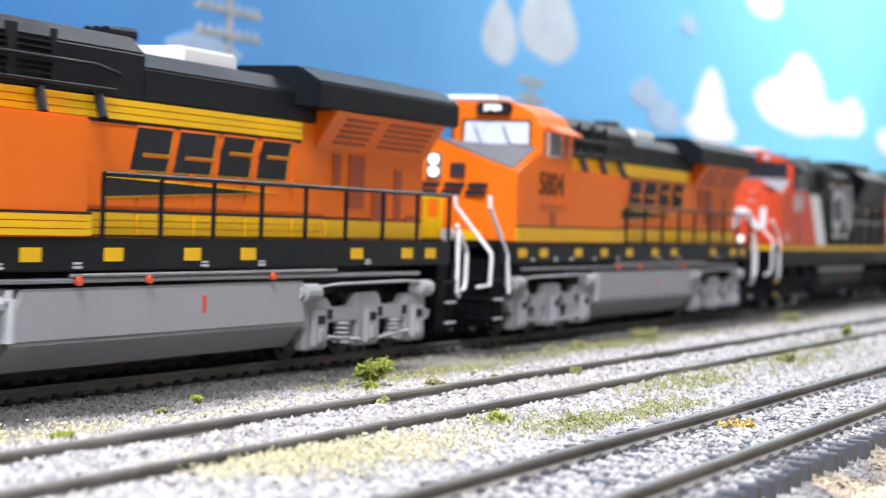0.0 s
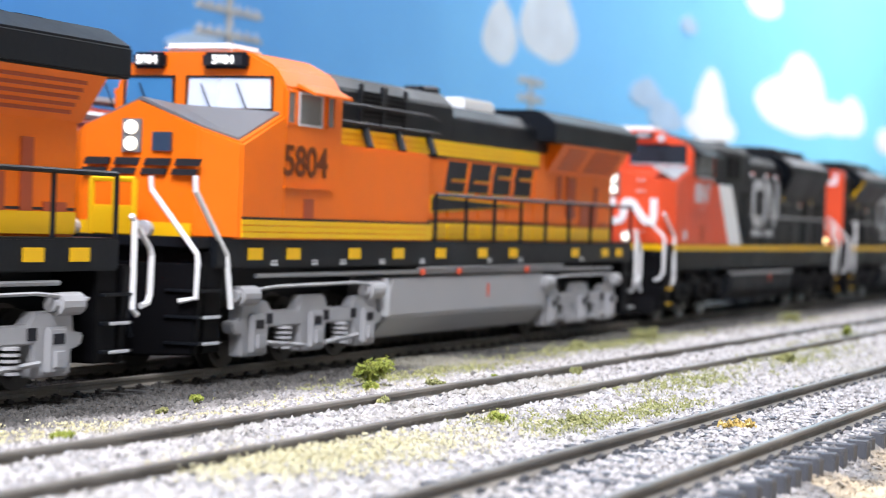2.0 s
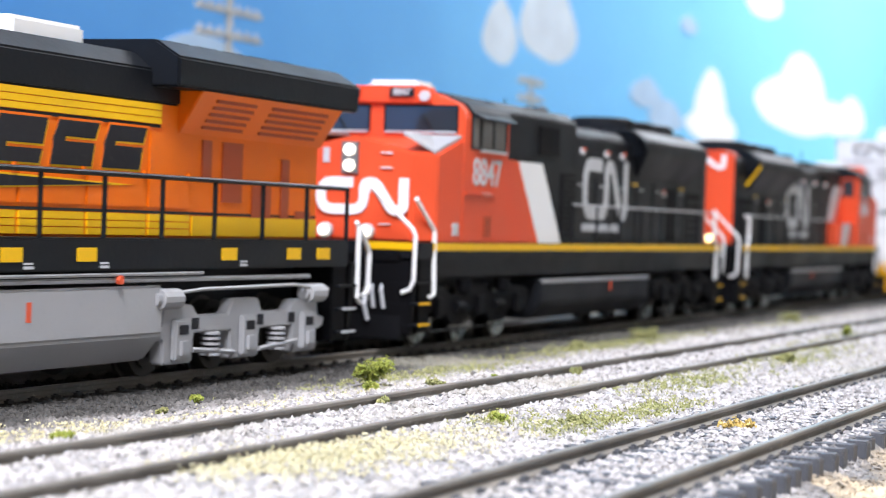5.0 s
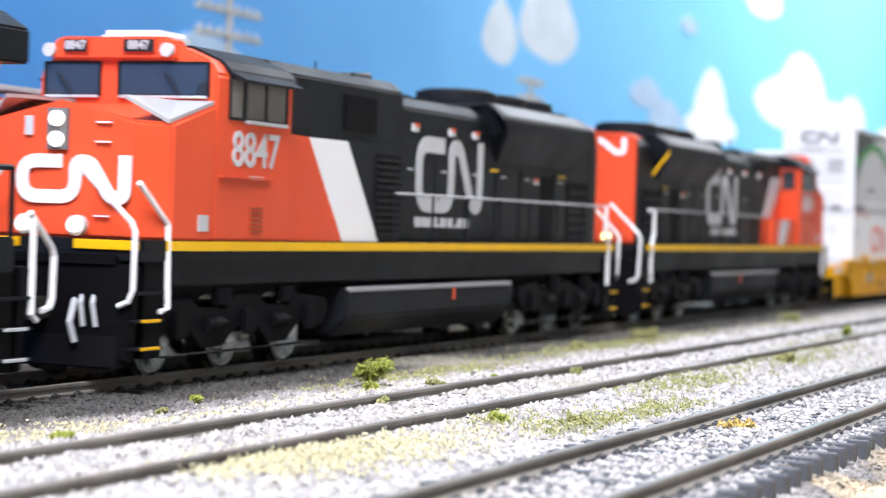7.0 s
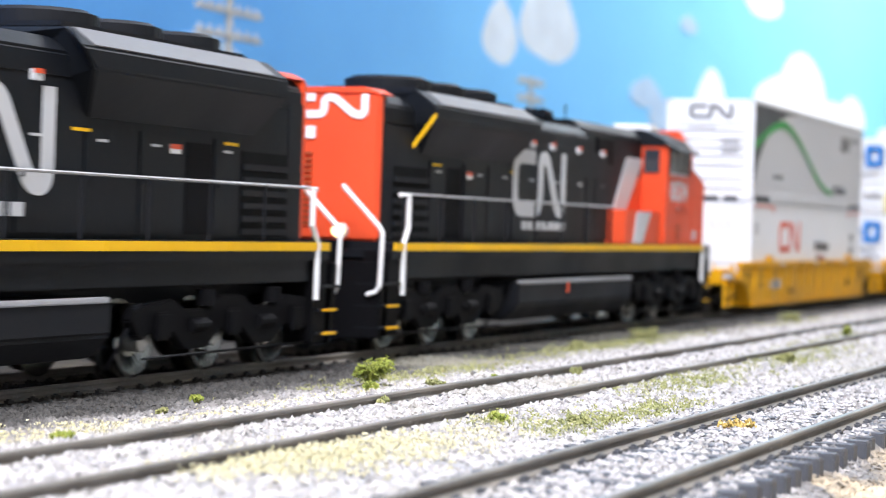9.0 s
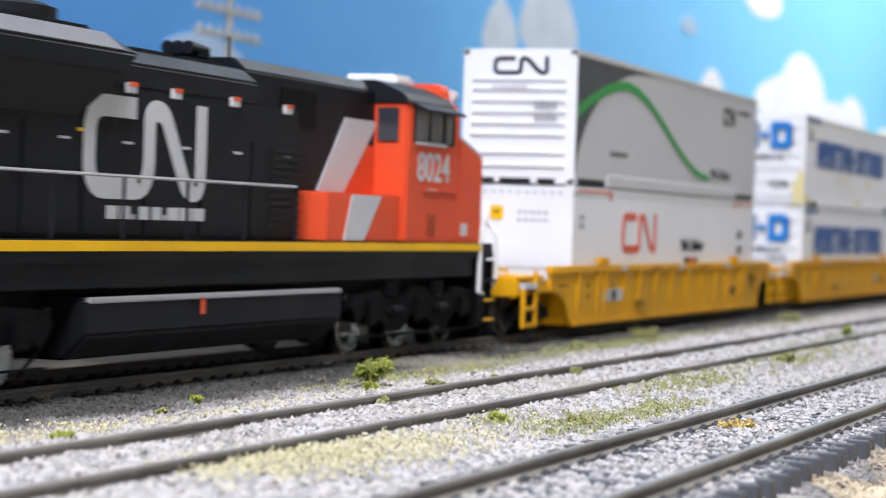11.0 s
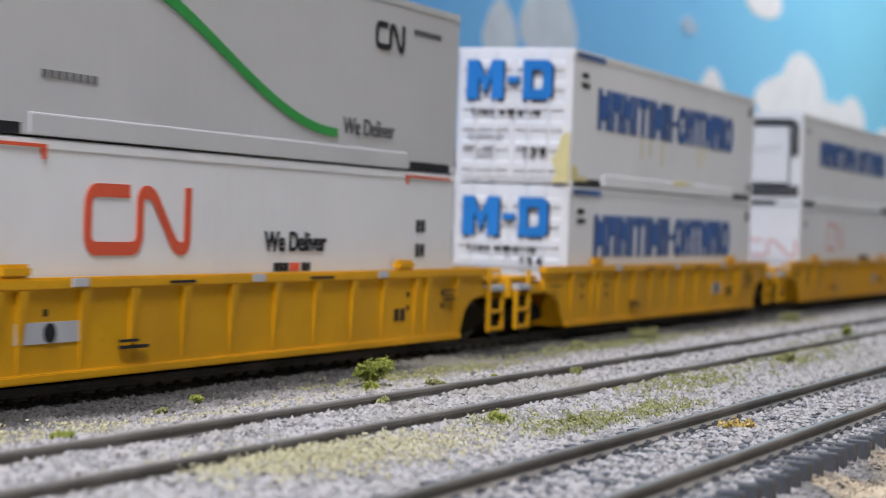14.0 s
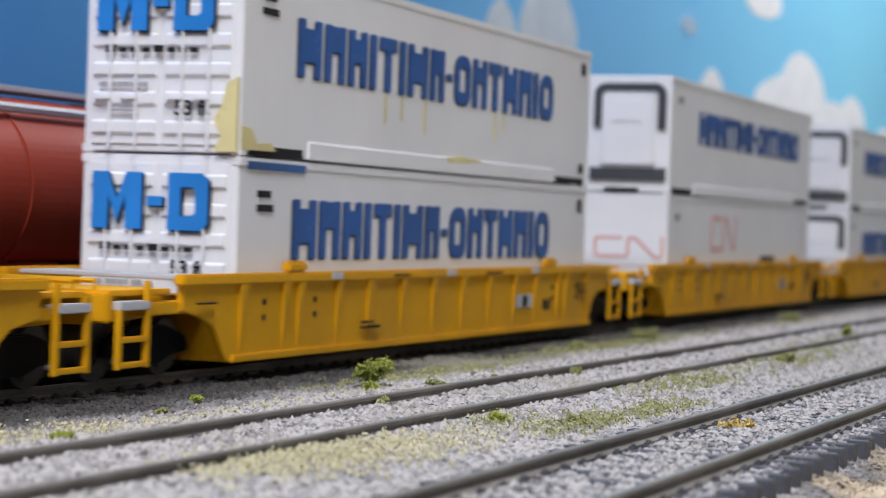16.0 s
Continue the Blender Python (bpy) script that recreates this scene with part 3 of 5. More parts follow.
def orange_locomotive(u, number):
    """Wide-cab freight locomotive, orange with yellow bands and a black roof."""
    e = thing("locomotive", "orange and yellow model diesel locomotive with black roof on the rails", "locomotive", "locomotives of the train")
    MOVERS.append((e, u, 0))
    block("frame", -116, 115, -16.6, 16.6, 17.2, 22.0, BLACK, e, bevel=0.3)
    # nose, higher in the middle, falling to the corners
    bm = bmesh.new()
    plan = [(-108, -16.8), (-112.5, -11), (-113.5, 0), (-112.5, 11), (-108, 16.8), (-92, 16.8), (-92, -16.8)]
    vs = prism(bm, plan, "z", 22, 40)
    for v in vs[len(plan):]:
        v.co.z = 37.8 + (16.8 - abs(v.co.y)) * 0.42 if v.co.x < -100 else 43.6
    part("nose", bm, ORANGE, e, bevel=0.4)
    bm = bmesh.new()
    top = [(-107.2, -15.6, 38.7), (-111.6, -10.6, 40.7), (-112.4, 0, 45.1), (-111.6, 10.6, 40.7), (-107.2, 15.6, 38.7), (-92.4, 15.6, 43.9), (-92.4, -15.6, 43.9)]
    up, dn = [bm.verts.new(q) for q in top], [bm.verts.new((x, y, z - 0.6)) for x, y, z in top]
    n = len(top)
    for i in range(n):
        bm.faces.new((up[i], up[(i + 1) % n], dn[(i + 1) % n], dn[i]))
    mid = bm.verts.new((-100, 0, 44.6))
    for i in range(n):
        bm.faces.new((up[i], up[(i + 1) % n], mid))
    part("anti_glare_panel", bm, PANEL_GREY, e, "grey panel before the windscreen")
    # cab
    roof = [(-16.8, 22), (-16.8, 48.0), (-14.6, 51.6), (-9.4, 54.2), (11, 54.2), (14.8, 51.6), (16.8, 48.0), (16.8, 22)]
    cab = shape("cab", roof, "x", -92.6, -69, ORANGE, e, bevel=0.5)
    # white block that stands for the highlight on the cab roof
    block("roof_cap", -92, -80, -6, 8, 54.0, 55.8, WHITE, e, "white cap on the cab roof", bevel=0.8)
    for s in (-1, 1):
        y0, y1 = (-14.0, 2.2) if s < 0 else (5.2, 14.6)
        gl = marks("windscreen", [[(y0, 44.4), (y1, 44.5), (y1 - 0.3, 49.6), (y0 + 0.3, 49.6)]], "front", 92.7, GLARE_GLASS if s < 0 else SKY_GLARE_GLASS, e)
        marks("windscreen_frame", ring(y0 - 0.4, y1 + 0.4, 44.0, 50.0, 0.35), "front", 92.75, CHARCOAL, gl, 0.25)
        for k in (4.4, 11.4):
            pipe("wiper", [(-93.4, y0 + k, 44.2), (-93.4, y0 + k + 2.0, 48.6)], 0.13, BLACK, gl)
        n0, n1 = (-9.6, -1.0) if s < 0 else (6.6, 12.8)
        bd = block("number_board", -94.2, -92, n0, n1, 51.2, 54.0, BLACK, e, bevel=0.5)
        marks("board_glass", [bar(n0 + 0.6, n1 - 0.6, 51.7, 53.5)], "front", 94.2, INK, bd)
        lettering("board_digits", number, 1.5, (-94.45, (n0 + n1) / 2, 52.6), "front", BOARD_GLOW, bd, bold=0.05)
        face = "near" if s < 0 else "far"
        for a, b in ((-92.0, -89.4), (-87.4, -78.6), (-76.0, -73.4)):
            w = marks("side_window", [bar(a, b, 42.2, 47.4)], face, 16.85, SIDE_GLASS, e)
            marks("window_frame", ring(a - 0.3, b + 0.3, 41.8, 47.7, 0.35), face, 16.9, SILVER if a == -87.4 else ORANGE, w, 0.2)
        shape("sunshade", [(s * 16.6, 48.4), (s * 20.0, 47.0), (s * 20.0, 47.5), (s * 16.6, 49.2)], "x", -88, -72, ORANGE, e, bevel=0.1)
        lettering("cab_number", number, 5.2, (-84.2, s * 16.95, 35.4), face, FADED_INK, e, 1.22, bold=0.14)
        marks("grab_iron", [bar(-93, -73, 30.9, 31.2)], face, 16.9, ORANGE, e, 0.5)
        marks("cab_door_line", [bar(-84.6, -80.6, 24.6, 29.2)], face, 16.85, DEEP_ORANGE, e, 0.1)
        for z0, z1 in ((22.3, 23.2), (23.35, 24.3), (24.45, 25.3)):
            marks("yellow_band", [bar(-107.8, -26, z0, z1)], face, 16.86, YELLOW, e, 0.22)
        marks("dark_line", [bar(-107.8, -26, 25.35, 25.75)], face, 16.86, INK, e, 0.15)
    # nose front
    marks("yellow_front_band", [bar(-10.5, 10.5, 22.2, 24.4)], "front", 113.3, YELLOW, e, 0.3)
    for y in (-3.4, 0.2, 4.6):
        pipe("gate_post", [(-119.6, y, 22), (-119.6, y, 31.2)], 0.55, YELLOW, e, "yellow gate post")
    pipe("gate_rail", [(-119.6, -3.4, 31.2), (-119.6, 4.6, 31.2)], 0.5, YELLOW, e, "yellow gate rail")
    block("gate_panel", -119.9, -119.4, -3.2, 4.4, 22.2, 27.0, YELLOW, e, "yellow gate panel", bevel=0.2)
    marks("headlamp_case", [bar(-0.9, 2.6, 35.8, 41.3)], "front", 113.1, PANEL_GREY, e, 0.8)
    for z in (37.2, 39.9):
        bm = bmesh.new()
        disc(bm, (-114.0, 0.85, z), "x", 1.15, 0.7, 14)
        part("headlamp", bm, HEADLAMP, e, "lit headlamp")
    marks("nose_window", [bar(-6.4, -2.9, 36.1, 39.2)], "front", 112.9, GLASS, e, 0.7)
    signs("emblem", [q for y in (10.6, 4.9, -0.8, -6.5) for q in ([(y, 32.2), (y - 4.6, 32.2), (y - 5.0, 33.2), (y - 0.4, 33.2)], [(y - 0.6, 33.7), (y - 5.2, 33.7), (y - 5.7, 34.9), (y - 1.1, 34.9)])], "front", 113.3, INK, e, 0.4)
    for s in (-1, 1):
        bm = bmesh.new()
        disc(bm, (-120.2, -5.6 if s < 0 else 8.0, 23.2), "x", 1.5, 1.6, 16)
        part("ditch_lamp", bm, SILVER, e, "round silver ditch lamp")
    # machinery: low wide cabinets, then the narrow hood
    block("cabinet", -69, -26, -16.4, 16.4, 22, 39.4, ORANGE, e, bevel=0.4)
    block("hood", -69, 110, -12, 12, 22, 43.2, ORANGE, e, bevel=0.3)
    shape("roof_front", [(-12.4, 43.0), (-12.4, 50.2), (-9.8, 52.9), (9.8, 52.9), (12.4, 50.2), (12.4, 43.0)], "x", -69, -4, BLACK, e, bevel=0.3)
    shape("roof_rear", [(-12.2, 43.0), (-12.2, 48.2), (-8.8, 50.9), (8.8, 50.9), (12.2, 48.2), (12.2, 43.0)], "x", -4, 109, BLACK, e, bevel=0.3)
    for s in (-1, 1):
        face = "near" if s < 0 else "far"
        for z0, z1 in ((39.8, 40.7), (40.85, 41.8), (41.95, 42.9)):
            marks("roof_band", [bar(-68.8, 52, z0, z1)], face, 12.05, YELLOW, e, 0.35)
        marks("dark_line", [bar(-68.8, 52, 39.2, 39.7)], face, 12.05, INK, e, 0.2)
        for x in (-52, -36, -20):
            pipe("bracket", [(x, s * 14.8, 39.4), (x + 2.0, s * 12.6, 43.4)], 0.75, BLACK, e)
        for x in (-51.6, -40.2):
            gr = marks("grille", [bar(x, x + 9, 45.6, 50.4)], face, 12.4, TRUCK_BLACK, e, 0.2)
            marks("grille_post", [bar(x - 1.2, x, 44.2, 51.6), bar(x + 9, x + 10.2, 44.2, 51.6)], face, 12.4, CHARCOAL, gr, 0.5)
            for k in range(6):
                marks("slat", [bar(x, x + 9, 45.0 + k * 0.9, 45.3 + k * 0.9)], face, 12.5, BLACK, gr, 0.4)
        pipe("grab_rail", [(-64, s * 13.3, 47.4), (-20, s * 13.3, 47.4), (-12, s * 12.6, 46.6)], 0.3, BLACK, e)
        pipe("grab_rail", [(-64, s * 13.3, 44.0), (-14, s * 13.3, 44.0)], 0.3, BLACK, e)
        for k, (a, b) in enumerate(((-24, -6), (-5, 12), (13, 30), (31, 48), (49, 62))):
            marks("hood_door", [bar(a, b, 26.8, 38.6)], face, 12.02, ORANGE, e, 0.28)
            for z0, z1 in ((22.4, 23.4), (23.55, 24.5), (24.65, 25.7)):
                marks("yellow_band", [bar(a, b, z0, z1)], face, 12.05, YELLOW, e, 0.35)
            block("latch", b - 1.2, b - 0.4, *sorted((s * 12.2, s * 12.8)), 31.2, 32.4, ORANGE, e, bevel=0)
        marks("yellow_band", [bar(63, 109.5, 22.4, 25.6)], face, 12.05, YELLOW, e, 0.3)
        marks("dark_line", [bar(-24, 109.5, 25.8, 26.2)], face, 12.05, INK, e, 0.15)
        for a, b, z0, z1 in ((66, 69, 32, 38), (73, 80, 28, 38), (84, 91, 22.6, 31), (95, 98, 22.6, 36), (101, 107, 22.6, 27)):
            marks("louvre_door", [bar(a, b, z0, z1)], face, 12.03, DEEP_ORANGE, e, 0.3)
        # slanting name of four blocks with a pale rim, and a long dart under it
        rim, ink = [], []
        for x, w in ((-8, 11), (5.4, 12), (20.4, 11), (34.4, 11)):
            rim.append(bar(x - 0.5, x + w + 0.5, 32.0, 39.3, 2.6))
            slot = 34.8 if x < 10 else 36.2
            ink += [bar(x, x + w, 32.4, slot - 0.35, 0.8), bar(x + 1.0, x + w + 0.9, slot + 0.35, 38.9, 1.2), bar(x + 0.6, x + 3.6, slot - 0.4, slot + 0.4, 0.3)]
        marks("name_rim", rim, face, 12.3, ORANGE, e, 0.06)
        marks("name_edge", [[(a + 0.35, b - 0.3) for a, b in o] for o in ink], face, 12.3, YELLOW, e, 0.1)
        for k in range(4):
            marks("name_block", ink[3 * k:3 * k + 3], face, 12.32, INK, e, 0.2)
        marks("dart_edge", [[(-15, 27.8), (-15, 31.4), (44, 30.1)]], face, 12.3, YELLOW, e, 0.1)
        marks("dart", [[(-14.6, 28.2), (-14.6, 31.0), (38, 30.0)]], face, 12.32, INK, e, 0.2)
    # radiator wings over a flared body
    shape("flare", [(-12, 38.6), (-16.4, 45.6), (16.4, 45.6), (12, 38.6)], "x", 58, 111, ORANGE, e, bevel=0.2)
    shape("radiator_wing", [(-17, 45.5), (-17, 50.2), (-12.6, 52.9), (12.6, 52.9), (17, 50.2), (17, 45.5)], "x", 49, 116.5, BLACK, e, bevel=0.35)
    for s in (-1, 1):
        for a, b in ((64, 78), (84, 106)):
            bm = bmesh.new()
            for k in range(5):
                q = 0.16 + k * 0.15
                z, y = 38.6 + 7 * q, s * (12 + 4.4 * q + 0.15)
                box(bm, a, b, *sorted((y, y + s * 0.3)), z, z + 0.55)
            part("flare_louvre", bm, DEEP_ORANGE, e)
    bm = bmesh.new()
    for k in range(5):
        box(bm, 60 + k * 9.5, 67.5 + k * 9.5, -8.6, 8.6, 52.7, 53.6)
    part("radiator_screen", bm, CHARCOAL, e, bevel=0.2)
    block("exhaust_housing", 21, 41, -4.8, 4.8, 50.6, 54.0, WHITE, e, "white exhaust housing on the roof", bevel=0.6)
    bm = bmesh.new()
    for y in (-4, -2.4, -0.8):
        disc(bm, (1.5, y, 54.0), "x", 0.9, 8.0, 10, 1.3)
    box(bm, -1, 2, -5, 0.5, 52.4, 53.4)
    part("horn", bm, BLACK, e)
    # running boards, rails, sill plates
    for s in (-1, 1):
        railing(e, -22, 114, s * 16.4, 22, 31.4, 9, BLACK)
        face = "near" if s < 0 else "far"
        for x in (-102, -87.5, -61.7, -41, -19, 5, 24.2, 68, 92, 104):
            marks("reflector", [bar(x - 2.6, x + 2.6, 18.6, 20.6)], face, 16.62, YELLOW, e, 0.12)
        for x in (-96, -80, -68, -50, -30, 8, 28, 72):
            marks("data_plate", [bar(x, x + 2.4, 17.6, 18.0), bar(x, x + 2.2, 18.2, 18.5)], face, 16.62, SILVER, e)
        pipe("air_pipe", [(-100, s * 15.8, 15.9), (-46, s * 15.8, 15.9), (100, s * 15.8, 15.6)], 0.42, TRUCK_GREY, e)
        pipe("air_pipe", [(-30, s * 16.2, 16.6), (60, s * 16.2, 16.6)], 0.3, TANK_GREY, e)
        for x in (-28, -8, 34):
            bm = bmesh.new()
            disc(bm, (x, s * 16.4, 15.8), "y", 0.7, 0.8, 8)
            part("valve", bm, RED_MARK, e, "small red valve handle")
        bm = bmesh.new()
        disc(bm, (-44.5, s * 15.0, 10.5), "z", 1.6, 6.0, 12)
        disc(bm, (-44.5, s * 15.0, 14.0), "z", 1.1, 1.6, 10)
        part("filter", bm, SILVER, e)
        marks("tank_gauge", [bar(10, 11.2, 10.2, 13.0)], face, 15.95, RED_MARK, e)
    # fuel tank with bevelled bottom
    bm = bmesh.new()
    vs = prism(bm, [(-16, 14.8), (-16, 7.2), (-12.6, 3.0), (12.6, 3.0), (16, 7.2), (16, 14.8)], "x", -42, 48)
    for v in vs:
        if v.co.z < 8 and v.co.x < 0:
            v.co.x -= 3
    part("fuel_tank", bm, TANK_GREY, e, "plain grey fuel tank", bevel=0.4)
    block("underframe", -112, 112, -7, 7, 8, 17.4, BLACK, e)
    for x in (-76.5, 76.5):
        truck_frame(e, x, TRUCK_GREY)
        for k in (-22.8, 0, 22.8):
            wheelset(e, x + k, 5.85, DARK_STEEL, 0)
    # ends
    for x, w in ((-121, 1), (119, -1)):
        shape("pilot", [(-15.5, 3.4), (-16.5, 18), (16.5, 18), (15.5, 3.4), (0, 2.6)], "x", *sorted((x, x + 2.4 * w)), TRUCK_BLACK, e, bevel=0.3)
        end_steps(e, x, w, SILVER)
        coupler(e, x + w, -w)
        for s in (-1, 1):
            handrail(e, [(x - 1.4 * w, s * 16.0, 32.0), (x - 1.2 * w, s * 16.0, 29.6), (x + 8.8 * w, s * 16.6, 19.4), (x + 10.8 * w, s * 16.6, 10.6)] if w > 0 else
                     [(x - 0.4, s * 16.4, 25.4), (x + 5.6, s * 16.2, 20.6), (x + 6.2, s * 16.2, 19.4), (x + 6.0, s * 16.2, 13.4), (x + 5.4, s * 16.2, 12.2), (x + 3.4, s * 16.2, 11.8)], WHITE, 0.5)
            if w < 0:
                handrail(e, [(x + 0.2, s * 16.6, 24.6), (x + 0.2, s * 16.6, 11.4), (x + 1.6, s * 16.6, 10.5)], WHITE, 0.5)
            if w > 0:
                handrail(e, [(x - 0.8, s * 7.6, 31.8), (x - 0.8, s * 7.8, 29.6), (x - 0.8, s * 16.4, 19.6), (x - 0.8, s * 16.6, 18.2), (x - 0.8, s * 16.4, 12.6), (x - 0.8, s * 13.4, 12.0)], WHITE, 0.46)
    block("front_deck", -120.5, -108, -15.8, 15.8, 20.4, 22.2, BLACK, e)
    for x in (-122.6,):
        pipe("air_hose", [(x, -5, 13), (x - 1.6, -5.4, 9), (x - 0.5, -5.6, 6)], 0.5, BLACK, e)
    return e


def black_locomotive(u, turn, number, sign_from, sign_to):
    """Wide-cab freight locomotive, black with red ends, a pale slanting band and a yellow sill stripe."""
    e = thing("locomotive", "black and red-orange model diesel locomotive with white markings on the rails", "locomotive", "locomotives of the train")
    MOVERS.append((e, u, turn))
    block("frame", -122, 118, -16.4, 16.4, 18.4, 20.2, BLACK, e, bevel=0.2)
    block("side_sill", -119, 117, -15.2, 15.2, 14.6, 18.6, BLACK, e, bevel=0.2)
    for s in (-1, 1):
        face = "near" if s < 0 else "far"
        for k in range(12):
            a = -114 + k * 19.3
            marks("sill_stripe", [bar(a, a + 19.0, 20.1, 21.6)], face, 16.5, YELLOW, e, 0.3)
    block("walkway", -121, 117, -16.5, 16.5, 20.0, 21.7, BLACK, e, bevel=0.1)
    # nose
    bm = bmesh.new()
    plan = [(-113, -16.6), (-118.3, -13.2), (-119, 0), (-118.3, 13.2), (-113, 16.6), (-99, 16.6), (-99, -16.6)]
    vs = prism(bm, plan, "z", 21.7, 41)
    for v in vs[len(plan):]:
        v.co.z = (39.8 if abs(v.co.y) > 12 else 43.4) if v.co.x < -110 else 43.6
    part("nose", bm, RED, e, bevel=0.45)
    for s in (-1, 1):
        bm = bmesh.new()
        top = [(-118.0, s * 10.7, 43.7), (-113.9, s * 16.2, 40.1), (-99.5, s * 16.2, 43.9), (-99.5, s * 9.5, 44.0), (-112, s * 9.5, 43.8)]
        up, dn = [bm.verts.new((x, y, z + 0.2)) for x, y, z in top], [bm.verts.new((x, y, z - 0.4)) for x, y, z in top]
        for i in range(5):
            bm.faces.new((up[i], up[(i + 1) % 5], dn[(i + 1) % 5], dn[i]))
        bm.faces.new(up), bm.faces.new(dn[::-1])
        part("anti_glare_panel", bm, TANK_GREY, e, "grey panel before the windscreen")
        block("front_stripe", -122.4, -121.4, *sorted((s * 5, s * 16)), 20.1, 21.6, YELLOW, e, bevel=0.1)
    block("anticlimber", -123.4, -120.6, -13, 13, 17.6, 19.4, TRUCK_BLACK, e, bevel=0.3)
    shape("plough", [(-124.5, 2.2), (-120.8, 2.2), (-120.8, 9.0), (-122.4, 9.0)], "y", -14, 14, TRUCK_BLACK, e, bevel=0.3)
    for y in (-9, -7, 7, 9):
        pipe("brake_hose", [(-122, y, 14), (-123.6, y * 1.05, 12), (-123.2, y * 1.1, 8.4)], 0.4, SILVER, e)
    roof = [(-16.6, 21.7), (-16.6, 48.4), (-15.2, 50.6), (-9.5, 53.0), (9.5, 53.0), (15.2, 50.6), (16.6, 48.4), (16.6, 21.7)]
    shape("cab", roof, "x", -99.4, -71.6, RED, e, bevel=0.5)
    shape("cab_roof", [(-16.9, 49.4), (-15.4, 51.0), (-9.6, 53.4), (9.6, 53.4), (15.4, 51.0), (16.9, 49.4), (16.9, 48.9), (-16.9, 48.9)], "x", -95.5, -71, CHARCOAL, e, bevel=0.2)
    shape("brow", [(-9.4, 50.6), (-9.0, 53.6), (-7.6, 54.4), (12.4, 54.4), (13.6, 53.4), (14.0, 50.6)], "x", -100.6, -96, RED, e, "red-orange brow over the windscreens", bevel=0.4)
    block("roof_cap", -97, -87, -5, 7, 53.2, 55.8, WHITE, e, "white cap on the cab roof", bevel=0.8)
    for s in (-1, 1):
        y0, y1 = (-14.9, 1.2) if s < 0 else (5.2, 15.2)
        gl = marks("windscreen", [bar(y0, y1, 45.1, 50.0)], "front", 99.5, GLASS, e)
        marks("windscreen_frame", ring(y0 - 0.4, y1 + 0.4, 44.7, 50.4, 0.4), "front", 99.5, CHARCOAL, gl, 0.3)
        marks("windscreen_sill", [bar(y0, y1, 44.5, 44.9)], "front", 99.5, SILVER, gl, 0.5)
        pipe("wiper", [(-100.2, y0 + 5, 45.0), (-100.2, y0 + 7.6, 48.6)], 0.16, BLACK, gl)
        n0, n1 = (-6.2, 0.4) if s < 0 else (6.2, 11.6)
        bd = block("number_board", -101, -99, n0, n1, 51.4, 54.4, RED, e, bevel=0.4)
        marks("board_glass", [bar(n0 + 0.5, n1 - 0.5, 51.9, 53.9)], "front", 101, INK, bd)
        lettering("board_digits", number, 1.4, (-101.25, (n0 + n1) / 2, 52.9), "front", SILVER, bd, bold=0.05)
        bm = bmesh.new()
        disc(bm, (-100.4, -8.0 if s < 0 else 14.0, 52.2), "x", 1.15, 1.6, 12)
        part("marker_lamp", bm, SILVER, e)
        face = "near" if s < 0 else "far"
        w = marks("side_window", [bar(-95, -74.6, 41.8, 48.2)], face, 16.65, SIDE_GLASS, e)
        marks("window_frame", ring(-95.4, -74.2, 41.4, 48.6, 0.5) + [bar(-90.6, -89.4, 41.8, 48.2), bar(-82.6, -82.0, 41.8, 48.2)], face, 16.68, CHARCOAL, w, 0.3)
        shape("sunshade", [(s * 16.4, 48.6), (s * 19.6, 47.4), (s * 19.6, 47.9), (s * 16.4, 49.4)], "x", -95, -73.6, CHARCOAL, e, bevel=0.1)
        block("window_sill", -90, -75, *sorted((s * 16.6, s * 17.6)), 41.0, 41.6, SILVER, e, bevel=0.15)
        lettering("cab_number", number, 5.8, (-85.2, s * 16.7, 36.5), face, SILVER, e, 1.06, bold=0.1)
        marks("number_caption", [bar(-87.5, -82, 31.9, 32.5)], face, 16.65, SILVER, e, 0.1)
        marks("data_plate", [bar(-104.5, -101.2, 23.2, 25.8)], face, 16.62, SILVER, e, 0.12)
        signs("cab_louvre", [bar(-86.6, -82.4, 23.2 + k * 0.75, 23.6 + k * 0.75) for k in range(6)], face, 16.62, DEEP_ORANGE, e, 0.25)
        marks("grab_iron", [bar(-98, -80, 32.0, 32.3)], face, 16.7, RED, e, 0.5)
        
    # body behind the cab
    block("cab_body", -71.8, -20, -15.2, 9.4, 21.7, 40.6, BLACK, e, bevel=0.3)
    for s in (-1, 1):
        face = "near" if s < 0 else "far"
        at = 15.22 if s < 0 else 9.45
        marks("red_field", [[(-71.6, 21.8), (-47, 21.8), (-62.2, 40.2), (-71.6, 40.4)]], face, at, RED, e, 0.12)
        if s < 0:
            marks("pale_band", [[(-47, 21.8), (-30.5, 21.8), (-45.7, 40.2), (-62.2, 40.2)]], face, at, WHITE, e, 0.16)
        else:
            marks("pale_band", [[(-47.7, 21.9), (-37.9, 21.9), (-57.6, 45.2), (-71.6, 45.2), (-71.6, 44.0)]], face, at, SILVER, e, 0.16)
            low = block("battery_box", -71.4, -38, 9.2, 15.4, 21.7, 30.8, RED, e, bevel=0.3)
            marks("pale_band", [[(-54.4, 22), (-45.3, 22), (-48.7, 30.5), (-62.2, 30.5)]], face, 15.42, SILVER, low, 0.12)
            bm = bmesh.new()
            box(bm, -71.8, -71.2, 10.2, 14.6, 41.5, 48.0)
            part("door_window", bm, GLASS, e, bevel=0)
    block("hood", -32.2, 114, -12, 12, 21.7, 45, BLACK, e, bevel=0.3)
